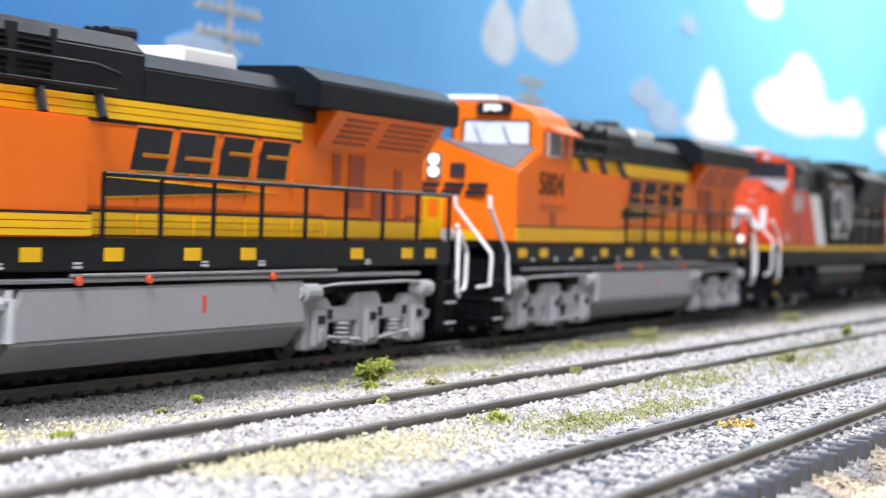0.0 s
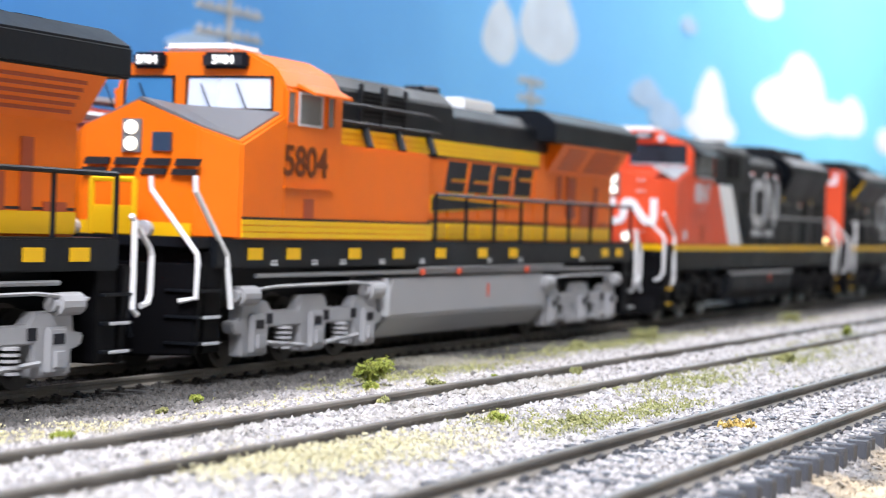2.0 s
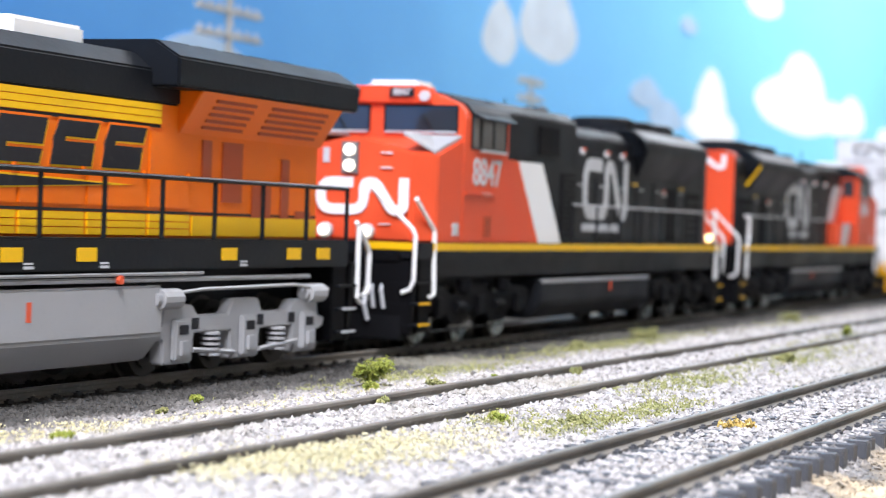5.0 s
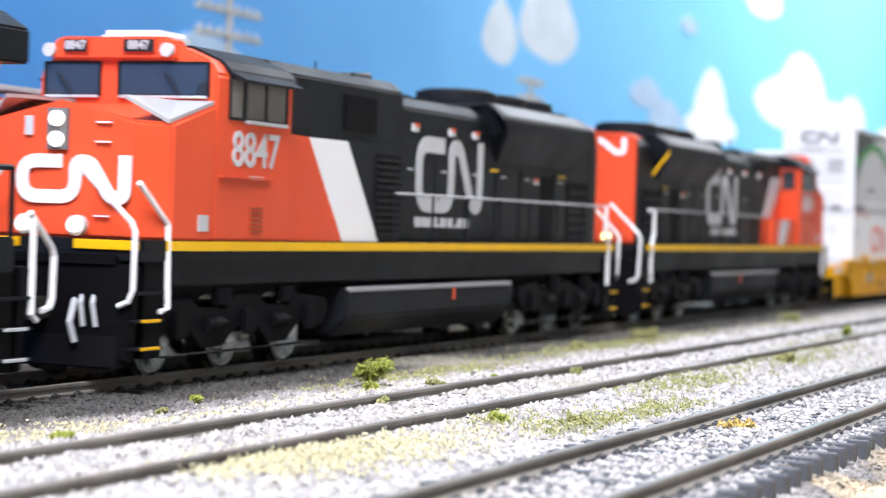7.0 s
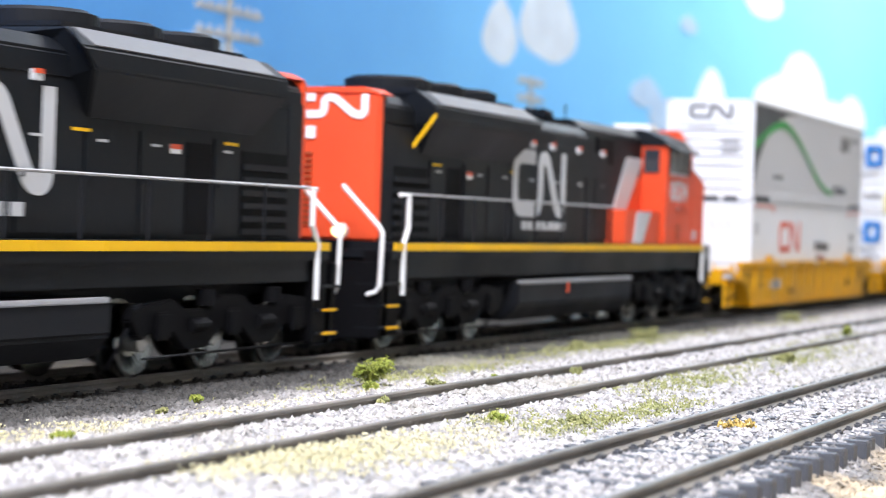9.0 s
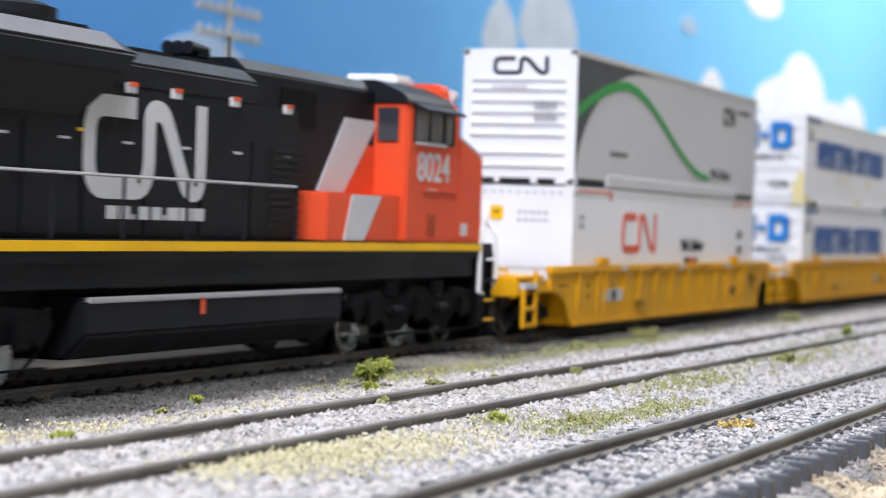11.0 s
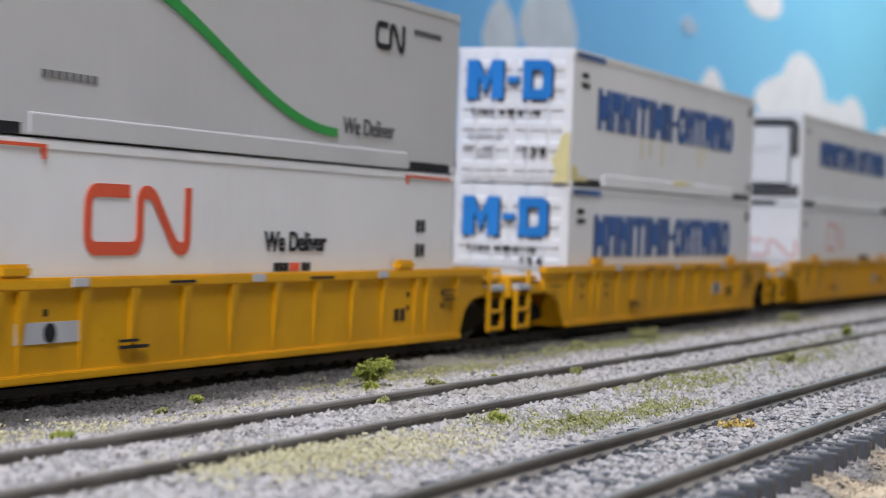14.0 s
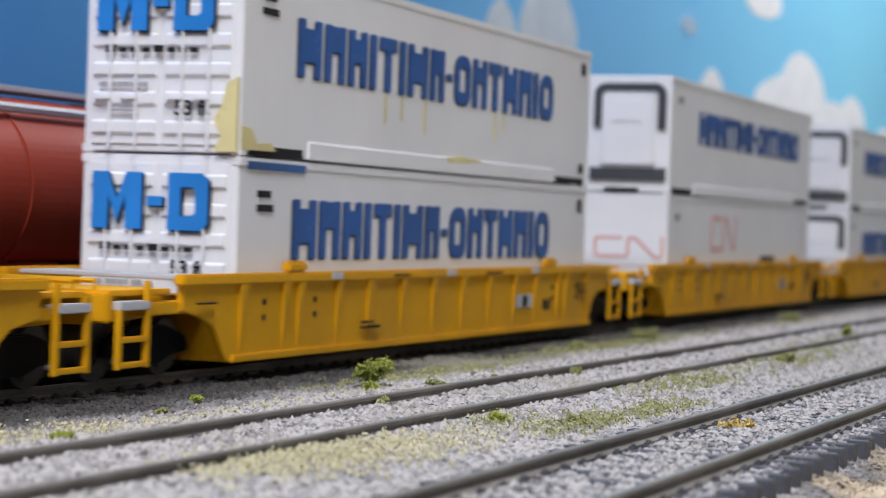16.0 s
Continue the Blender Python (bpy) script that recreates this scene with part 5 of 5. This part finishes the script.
def white_box_marks(e, red=True):
    if red:
        signs("emblem", ribbon_sign(-51.8, -20.0, 16.9, 27.5, 2.0), "near", 15.0, RED_MARK, e)
    signs("end_code", [bar(a, a + 1.9, z, z + 2.5) for a in (73, 75.6) for z in (21.2, 16.4)], "near", 15.0, INK, e, 0.08)
    signs("corner_code", [bar(-88 + 1.5 * k, -87 + 1.5 * k, z, z + 1.3) for k in range(3) for z in (25, 22.9)], "near", 15.0, TANK_GREY, e, 0.08)
    signs("corner_flash", [bar(-90, -64, 32.0, 32.5), [(-64, 32.5), (-62.4, 32.5), (-62.4, 30.4), (-63.4, 30.4)], bar(68, 90, 32.0, 32.5), [(66.6, 32.5), (68, 32.5), (68, 30.6), (67.2, 30.6)]], "near", 15.12, RED_MARK, e)


def build_train():
    orange_locomotive(287, "5804")
    orange_locomotive(548, "5804")
    black_locomotive(818.5, 0, "8847", -5.6, 32.3)
    black_locomotive(1083, 180, "8024", 2.8, 40.4)
    for i, u in enumerate((1356, 1616, 1878, 2140)):
        well_car(u, i == 0)
    low, high = 2.5, 35.85
    # first pair: white below, two-tone grey with a green sweep above
    e = container(1356, low, "white shipping container with a red emblem in a well car", BOX_WHITE)
    white_box_marks(e)
    lettering("slogan", "We Deliver", 3.4, (18.4, -15.1, 19.0), "near", INK, e, 1.08, bold=0.1)
    for a, w, mat in ((10, 1.7, INK), (12, 1.7, INK), (14, 1.7, INK), (16.4, 1.6, RED_MARK), (18.4, 1.6, RED_MARK), (21, 1.5, INK), (22.9, 1.5, INK)):
        marks("address_line", [bar(a, a + w, 14.0, 15.5)], "near", 15.0, mat, e, 0.08)
    marks("warning_plate", [bar(3.2, 6.6, 24.6, 28.0)], "front", 92.85, YELLOW, e, 0.2, "small yellow warning plate")
    marks("plate_glyph", [bar(4.2, 5.6, 26.2, 26.8)], "front", 93.05, INK, e, 0.05)
    signs("code_line", [bar(-1.6 - k * 1.7, -0.6 - k * 1.7, z, z + 0.7) for k in range(5) for z in (26.2, 24.3)] + [bar(-12 + k * 1.4, -11 + k * 1.4, 4.0, 5.2) for k in range(4)], "front", 92.85, TANK_GREY, e, 0.06)
    marks("rivet_dots", [bar(-12 + k * 2.2, -11.2 + k * 2.2, 31.2, 31.7) for k in range(11)], "front", 92.85, TANK_GREY, e, 0.2)
    e = container(1356, high, "grey and black shipping container with a sweeping green stripe", BOX_GREY)
    marks("dark_field", [[(-92.7, 2.8)] + [(-92.7 + 60 * (1 - math.cos(a)), 3.0 + 28.4 * math.sin(a) ** 1.15) for a in [k * math.pi / 20 for k in range(1, 11)]] + [(-28, 31.7), (-92.7, 31.8)]], "near", 15.0, BOX_DARK, e, 0.1)
    up, dn = [], []
    for k in range(33):
        t = k / 32
        x = -92 + t * 126
        z = 18.2 + 9.0 * math.sin(min(t / 0.34, 1) * math.pi / 2) - (0 if t < 0.30 else 21.5 * (0.5 - 0.5 * math.cos((t - 0.30) / 0.70 * math.pi)))
        w = 1.3 - 0.5 * t
        up.append((x, z + w)), dn.append((x, z - w))
    marks("green_curve", [dn + up[::-1]], "near", 15.12, GREEN, e, 0.12, "green sweeping stripe")
    marks("front_panel", [bar(-14.8, 14.8, 0.4, 32.9)], "front", 92.8, BOX_WHITE, e, 0.15)
    end_ribs(e, (4.0, 7.2, 11.6, 14.4, 17.2, 20.0, 22.8, 25.2))
    signs("emblem", ribbon_sign(-7.5, 7, 26.9, 31.4, 1.0, -1), "front", 92.95, INK, e, 0.2)
    signs("code_line", [bar(-10 + k * 1.5, -8.9 + k * 1.5, z, z + 1.5) for k in range(4) for z in (18.5, 15.6)] + [bar(-2 + k * 1.3, -1.1 + k * 1.3, 23.5, 24.2) for k in range(7)], "front", 93.5, TANK_GREY, e, 0.3)
    signs("fork_gap", [bar(5.8, 10.4, 0.3, 1.6), bar(-3.6, 4.6, 0.3, 1.6), bar(-10, -5.4, 0.3, 1.6)], "front", 92.95, INK, e, 0.1)
    signs("emblem", ribbon_sign(50, 64, 22.6, 28.0, 1.2), "near", 15.0, INK, e)
    signs("code_line", [bar(69 + k * 1.6, 70.1 + k * 1.6, 26.9, 28.0) for k in range(9)], "near", 15.0, BOX_DARK, e, 0.06)
    lettering("slogan", "We Deliver", 3.2, (48.4, -15.1, 7.2), "near", BOX_DARK, e, 1.1)
    signs("code_line", [bar(-64 + k * 1.9, -62.7 + k * 1.9, 8.4, 9.6) for k in range(8)], "near", 15.0, PANEL_GREY, e, 0.06)
    # second pair: blue-lettered white boxes
    for z in (low, high):
        e = container(1617.5, z, "white shipping container with large blue lettering and yellow stains", BOX_WHITE)
        door_end(e)
        blue_end_sign(e, 14.2 if z == low else 7.6)
        blue_blocks(e, -72, 65, 16.2 if z == low else 14.8, 26.6 if z == low else 25.0)
        marks("code_line", [bar(-86, -81, 26.6, 27.8), bar(-86, -80, 24.2, 25.4), bar(86, 89, 27, 30), bar(86, 89, 3, 5.4)], "near", 15.0, INK, e)
        marks("corner_flash", [bar(-90, -68, 31.2, 32.6)], "near", 15.12, NAVY, e)
        if z == high:
            st = [(-92.9, 1.0), (-80, 1.2), (-82, 2.6), (-87, 2.2), (-89, 4.6), (-92.9, 5.0)]
            marks("stain", [st, [(0, 2.4), (12, 2.7), (20, 3.4), (6, 3.9), (-2, 3.2)]] + [bar(x, x + 0.7, 12.6 - h, 14.2) for x, h in ((-34, 4), (-26, 3), (-14, 5), (26, 4.5), (31, 2.5))], "near", 15.2, STAIN, e, 0.06)
            marks("stain", [[(-14.8, 0.6), (-10.6, 0.6), (-11.8, 3), (-10.4, 6), (-12, 8.4), (-12.8, 12), (-14.8, 13)]], "front", 93.3, STAIN, e, 0.65)
    # third pair: a refrigerated box over a plain one; fourth pair: two refrigerated boxes
    for u, z, cold in ((1878, low, False), (1878, high, True), (2140, low, True), (2140, high, True)):
        e = container(u, z, "white refrigerated container with a black-framed cooling unit" if cold else "white shipping container with a thin red emblem", BOX_WHITE)
        if cold:
            block("cooling_unit", -94.2, -92.6, -11.0, 5.4, 7.4, 28.8, BOX_WHITE, e, bevel=0.8)
            block("unit_hatch", -94.6, -94.0, -7, 2, 20, 26, BOX_WHITE, e, bevel=0.3)
            signs("black_frame", [band([(6.4, 18.6), (6.4, 29.9), (-12.4, 29.9), (-12.4, 18.0)], 2.3, 2.5), bar(-13.9, 8.4, 3.6, 7.2)], "front", 92.85, BOX_DARK, e, 0.9)
            marks("fork_gap", [bar(-6, 4, 0.4, 1.6)], "front", 92.85, INK, e, 0.2)
            blue_blocks(e, -62, 72, 15.5, 25.0)
        else:
            signs("emblem", ribbon_sign(-44.9, -14.2, 17.3, 28, 1.4), "near", 15.0, PALE_RED, e)
            signs("end_emblem", ribbon_sign(-14, 6.6, 15, 21.2, 0.9, -1), "front", 92.85, PALE_RED, e)
            marks("slogan_line", [bar(20, 40, 13.4, 15.6)], "near", 15.0, INK, e)
        marks("code_line", [bar(-86, -81, 26.0, 28.0)], "near", 15.0, TANK_GREY, e)


# ---- what stands behind: siding, hopper, blue car, pickup, poles, painted sky ----
def build_hopper():
    e = thing("covered_hopper", "dark red cylindrical model hopper wagon standing on the siding", "hopper wagon")
    e.matrix_basis = pose(0.322, 0.2262, 0)
    prof = []
    for k in range(61):
        a = math.radians(-50 + k * 280 / 60)
        prof.append((17.2 * math.cos(a), 29.5 + 17.2 * math.sin(a)))
    shape("body", prof, "x", -80, 80, HOPPER_RED, e, bevel=0)
    for x in (-80, -40, 0, 40, 79):
        bm = bmesh.new()
        prism(bm, [(y * 1.015, 29.5 + (z - 29.5) * 1.015) for y, z in prof], "x", x, x + 1.2)
        part("body_hoop", bm, HOPPER_RED, e)
    block("roof_walk", -78, 78, -4, 4, 47.6, 48.8, SILVER, e, "pale roof walkway")
    pipe("roof_rail", [(-80, -12, 44), (80, -12, 44)], 0.9, SILVER, e)
    block("side_sill", -88, 88, -15, 15, 10.8, 13.4, HOPPER_RED, e)
    for x in (-50, 0, 50):
        shape("hopper_bay", [(x - 20, 16), (x - 5, 4), (x + 5, 4), (x + 20, 16)], "y", -11, 11, HOPPER_RED, e)
    signs("emblem", ribbon_sign(48, 68, 31.6, 36.6, 1.6), "near", 17.2, WHITE, e, 0.3)
    marks("data_line", [bar(50, 66, 27.6, 28.4)], "near", 17.0, SILVER, e, 0.3)
    for x in (-66, 66):
        for k in (-10, 10):
            bm = bmesh.new()
            for s in (-1, 1):
                disc(bm, (x + k, s * 8.4, 5.2), "y", 5.2, 2.4, 18)
            part("wheelset", bm, DARK_STEEL, e)
        for s in (-1, 1):
            shape("bogie_frame", [(x - 13, 4), (x - 5, 8.4), (x + 5, 8.4), (x + 13, 4), (x + 4, 2.6), (x - 4, 2.6)], "y", *sorted((s * 11.4, s * 13)), TRUCK_BLACK, e)


def build_blue_car():
    e = thing("freight_wagon", "dark blue slatted model freight wagon standing on the siding", "wagon")
    e.matrix_basis = pose(0.522, 0.2262, 0)
    block("body", -104, 104, -14.6, 14.6, 11, 44.6, NAVY_CAR, e)
    shape("roof", [(-15.4, 44.4), (-13, 46.2), (0, 47.2), (13, 46.2), (15.4, 44.4)], "x", -105, 105, CHARCOAL, e)
    for s in (-1, 1):
        for k in range(27):
            x = -103 + k * 7.9
            block("post", x, x + 2, *sorted((s * 14.5, s * 15.4)), 11, 44.4, NAVY_CAR, e, bevel=0)
    for x in (-84, 84):
        for s in (-1, 1):
            shape("bogie_frame", [(x - 13, 4), (x - 5, 8.4), (x + 5, 8.4), (x + 13, 4), (x + 4, 2.6), (x - 4, 2.6)], "y", *sorted((s * 11.4, s * 13)), TRUCK_BLACK, e)
        for k in (-10, 10):
            bm = bmesh.new()
            for s in (-1, 1):
                disc(bm, (x + k, s * 8.4, 5.2), "y", 5.2, 2.4, 18)
            part("wheelset", bm, DARK_STEEL, e)
    block("underframe", -100, 100, -8, 8, 7, 11.2, TRUCK_BLACK, e)


def build_pickup():
    e = thing("pickup_truck", "small white model pickup truck parked beside the siding", "pickup")
    e.matrix_basis = pose(0.458, 0.2037, -0.0024) @ Matrix.Scale(1.15, 4)
    shape("body", [(-30, 4), (-31, 10), (-29, 13.2), (-16, 14.6), (30, 14.6), (31, 5), (28, 4)], "y", -9, 9, WHITE, e, bevel=0.8)
    shape("cabin", [(-18, 14.4), (-9, 25), (-6, 26), (8, 26), (10, 24.6), (10, 14.4)], "y", -8.2, 8.2, WHITE, e, bevel=0.8)
    shape("side_glass", [(-14.4, 15.6), (-8, 23.6), (8, 23.8), (8, 15.6)], "y", -8.4, -8.1, GLASS, e, bevel=0)
    bm = bmesh.new()
    a, b = (-17.3, 15.8), (-9.6, 24.8)
    vs = [bm.verts.new((x - 0.3, y, z)) for (x, z) in (a, b) for y in (-6.6, 6.6)] + [bm.verts.new((x + 0.3, y, z)) for (x, z) in (a, b) for y in (-6.6, 6.6)]
    for f in ((0, 1, 3, 2), (4, 6, 7, 5), (0, 4, 5, 1), (2, 3, 7, 6), (0, 2, 6, 4), (1, 5, 7, 3)):
        bm.faces.new([vs[i] for i in f])
    part("windscreen", bm, GLASS, e)
    for x in (-20, 20):
        for s in (-1, 1):
            bm = bmesh.new()
            disc(bm, (x, s * 8, 4.2), "y", 4.4, 3, 18)
            w = part("wheel", bm, BLACK, e)
            bm = bmesh.new()
            disc(bm, (x, s * 9.6, 4.2), "y", 2.4, 0.4, 12)
            part("hubcap", bm, SILVER, w)


def build_pole(x, y, tall, arm, arms, label):
    e = thing("utility_pole", label, "utility pole", "utility poles by the line")
    e.matrix_basis = pose(x * MM, y * MM, -0.003)
    pipe("post", [(0, 0, 0), (0.3, 0, tall * 0.6), (0, 0, tall)], 1.5, POLE_WOOD, e, sides=8)
    for k in range(arms):
        z = tall - 4 - k * 10
        bm = bmesh.new()
        box(bm, -arm, arm, -1.2, 1.2, z, z + 2.0)
        a = part("crossarm", bm, POLE_WOOD, e)
        for q in (-0.9, -0.6, -0.3, 0.3, 0.6, 0.9):
            bm = bmesh.new()
            disc(bm, (arm * q, 0, z + 3.1), "z", 0.8, 2.2, 8)
            part("insulator", bm, SILVER, a)


def sky_material():
    m, nt, b = nodes_of("painted_sky")
    geo = nt.nodes.new("ShaderNodeTexCoord").outputs["Object"]
    sep = nt.nodes.new("ShaderNodeSeparateXYZ")
    nt.links.new(geo, sep.inputs[0])
    wash = noise_node(nt, 6, 4, geo)
    add = nt.nodes.new("ShaderNodeMath")
    add.operation = "MULTIPLY_ADD"
    nt.links.new(wash.outputs[0], add.inputs[0])
    add.inputs[1].default_value = 0.5
    nt.links.new(sep.outputs[0], add.inputs[2])
    div = nt.nodes.new("ShaderNodeMath")
    div.operation = "DIVIDE"
    nt.links.new(add.outputs[0], div.inputs[0])
    div.inputs[1].default_value = 3.0
    r = ramp_node(nt, div.outputs[0], [(0.27, (0.055, 0.255, 0.64)), (0.50, (0.19, 0.56, 0.95)), (0.80, (0.27, 0.74, 0.98))])
    nt.links.new(r.outputs[0], b.inputs["Base Color"])
    b.inputs["Roughness"].default_value = 0.8
    return m


CLOUD = paint("cloud_white", (0.95, 0.96, 0.97), 0.85, wear=0.06, relief=0)
PALE_CLOUD = paint("cloud_pale", (0.68, 0.77, 0.85), 0.85, wear=0.1, relief=0)
FAINT_CLOUD = paint("cloud_thin", (0.46, 0.62, 0.80), 0.85, wear=0.12, relief=0)


def build_backdrop():
    me = bpy.data.meshes.new("backdrop")
    bm = bmesh.new()
    box(bm, -900, 3300, 430, 436, -60, 700)
    sky = new("backdrop", mesh_of("backdrop", bm, sky_material()))
    tagged(sky, "blue painted sky backdrop with white clouds", "backdrop", kind="structure")
    rng = random.Random(7)
    # puffs: middle x, bottom z, half width, height, paint
    puffs = [(1150, 119, 30, 38, PALE_CLOUD), (1237, 127, 55, 54, PALE_CLOUD), (1638, 96, 84, 30, CLOUD), (1634, 98, 52, 58, CLOUD),
             (1950, 118, 172, 56, CLOUD), (1972, 132, 112, 64, CLOUD), (2215, 130, 76, 42, CLOUD), (2120, 126, 90, 34, CLOUD), (1795, 212, 74, 50, CLOUD),
             (1452, 112, 40, 22, FAINT_CLOUD), (1505, 98, 46, 24, FAINT_CLOUD), (790, 92, 34, 10, FAINT_CLOUD), (2420, 120, 60, 30, CLOUD), (1560, 176, 24, 14, FAINT_CLOUD), (380, 130, 70, 40, CLOUD)]
    for n, (cx, cz, hw, h, mat) in enumerate(puffs):
        o = []
        for k in range(48):
            a = k / 48 * math.tau
            wob = 1 + 0.10 * noise.noise(Vector((cx * 0.1 + math.cos(a) * 1.3, math.sin(a) * 1.3, cz)))
            up = math.sin(a)
            o.append((cx + math.cos(a) * hw * wob * (1 - 0.25 * max(up, 0)), cz + h * 0.4 + (up * h * (0.6 if up > 0 else 0.4)) * wob))
        shape("cloud", o, "y", 429.9 - 0.05 * n, 430.1, mat, sky, bevel=0)


def build_room():
    """The unseen train room closed round the layout, added to bounce the lamps' light."""
    wall = paint("room_wall_paint", (0.62, 0.60, 0.56), 0.8, wear=0.05)
    ceil = paint("ceiling_paint", (0.78, 0.77, 0.75), 0.85, wear=0.03)
    wood = paint("floor_boards", (0.17, 0.155, 0.14), 0.5, wear=0.25)
    def slab(name, x0, x1, y0, y1, z0, z1, material, label, cat):
        bm = bmesh.new()
        box(bm, x0, x1, y0, y1, z0, z1)
        tagged(new(name, mesh_of(name, bm, material)), label, cat, kind="structure")
    slab("wall_north", -1700, 3500, 500, 560, -1000, 1400, wall, "plain pale plaster wall behind the layout", "wall")
    slab("wall_south", -1700, 3500, -1760, -1700, -1000, 1400, wall, "plain pale plaster wall of the train room", "wall")
    slab("wall_west", -1760, -1700, -1760, 560, -1000, 1400, wall, "plain pale plaster wall of the train room", "wall")
    slab("wall_east", 3500, 3560, -1760, 560, -1000, 1400, wall, "plain pale plaster wall of the train room", "wall")
    slab("ceiling", -1760, 3560, -1760, 560, 1400, 1440, ceil, "white painted ceiling", "ceiling")
    slab("floor", -1760, 3560, -1760, 560, -1040, -1000, wood, "grey-brown wooden floor", "floor")
    slab("table_top", -600, 3200, -200, 500, -40, -14, wood, "wooden table top under the scenery", "table")


build_room()
build_backdrop()
build_ground()
build_hopper()
build_blue_car()
build_pickup()
build_pole(756, 400, 124, 27, 3, "tall weathered wooden utility pole with three crossarms")
build_pole(1150, 410, 114, 20, 2, "weathered wooden utility pole with crossarms in the distance")
build_train()
tuft("bush", 308, 135.5, 3.5, 5.4, LEAF, "small bright green foam bush beside the rail", "bush", 9, 3)
tuft("bush", 300, 131.5, 2.2, 1.6, LEAF, "low yellow-green foam tuft beside the rail", "bush", 5, 4)
for i, (x, y, r, h) in enumerate(((271, 147, 1.2, 1.4), (248, 139, 1.0, 1.0), (266, 115.5, 1.4, 1.2), (312, 116.5, 1.5, 1.6), (301, 121, 1.5, 1.0), (262, 85, 1.8, 1.6),
                                 (254, 93, 1.6, 1.2), (443, 145, 2.4, 2.4), (502, 146, 4.0, 3.2), (518, 100, 2.2, 3.4), (345, 113, 1.3, 1.2), (406, 90, 2.6, 2.2), (203, 127, 1.4, 1.2), (639, 140, 5, 3.0))):
    tuft("grass_tuft", x, y, r, h, MOSS if i % 3 else LEAF, "small mossy green grass tuft in the gravel", "grass tuft", 5, 20 + i)
grass_patch([(208, 93, 12, 4.2, 620), (195, 97, 9, 3.6, 420), (215, 135, 12, 4, 200), (232, 90, 14, 3, 160), (250, 128, 20, 3, 120)], STRAW, "dry_grass", "dry straw-coloured turf flecks over the gravel", 1)
grass_patch([(262, 85, 9, 2.2, 260), (290, 83, 9, 2, 220), (345, 92, 14, 3, 260), (425, 92, 30, 4, 420), (345, 140, 22, 4.5, 480), (470, 144, 38, 4.5, 1000), (254, 93, 5, 2, 60), (620, 136, 40, 4, 300),
             (500, 100, 30, 3, 160), (330, 92, 18, 4, 120)], MOSS, "moss", "mossy green turf flecks over the gravel", 2)
tuft("leaf_litter", 272, 66.5, 2.6, 0.9, leaf_material("amber_leaf", (0.38, 0.26, 0.05), (0.58, 0.42, 0.14)), "dry amber scrap lying between the rails", "debris", 4, 90)

build_track(YARD_Y[1], YARD_Z, YARD_TURN, 60, 1500, TIE, "near yard track of weathered rail on grey sleepers", (120, 800), -0.08)
build_track(YARD_Y[0], YARD_Z, YARD_TURN, 60, 1500, TIE, "middle yard track half buried in gravel", (150, 900), 0.25)
build_track(TRACK_Y, 0, 0, 100, 3000, DARK_TIE, "running track of dark rail on dark ballast", (180, 1200))
build_track(226.2, 0, 0, 150, 2500, DARK_TIE, "siding track behind the train", ())
build_gravel()


# ---- what moves ----
def way_run(t):
    """The way run at any time, between the rows above."""
    for (t0, s0), (t1, s1) in zip(RUN, RUN[1:]):
        if t <= t1:
            return s0 + (s1 - s0) * (t - t0) / (t1 - t0)
    return RUN[-1][1]


def motions():
    for e, u, turn in MOVERS:
        z = e["lift"] if "lift" in e else 0
        walk(e, [(t, pose((u - s) * MM, TRACK_Y * MM, z * MM, 0, 0, turn)) for t, s in RUN])
    steps = [k / 15 for k in range(0, 241)]
    for w, x, r, turn in WHEELS:
        sign = -1 if turn == 0 else 1
        rows = []
        for t in steps:
            a = sign * math.degrees(way_run(t) / r)
            rows.append((t, Matrix.Translation((x * MM, 0, r * MM)) @ Matrix.Rotation(math.radians(a), 4, "Y")))
        walk(w, rows)


motions()
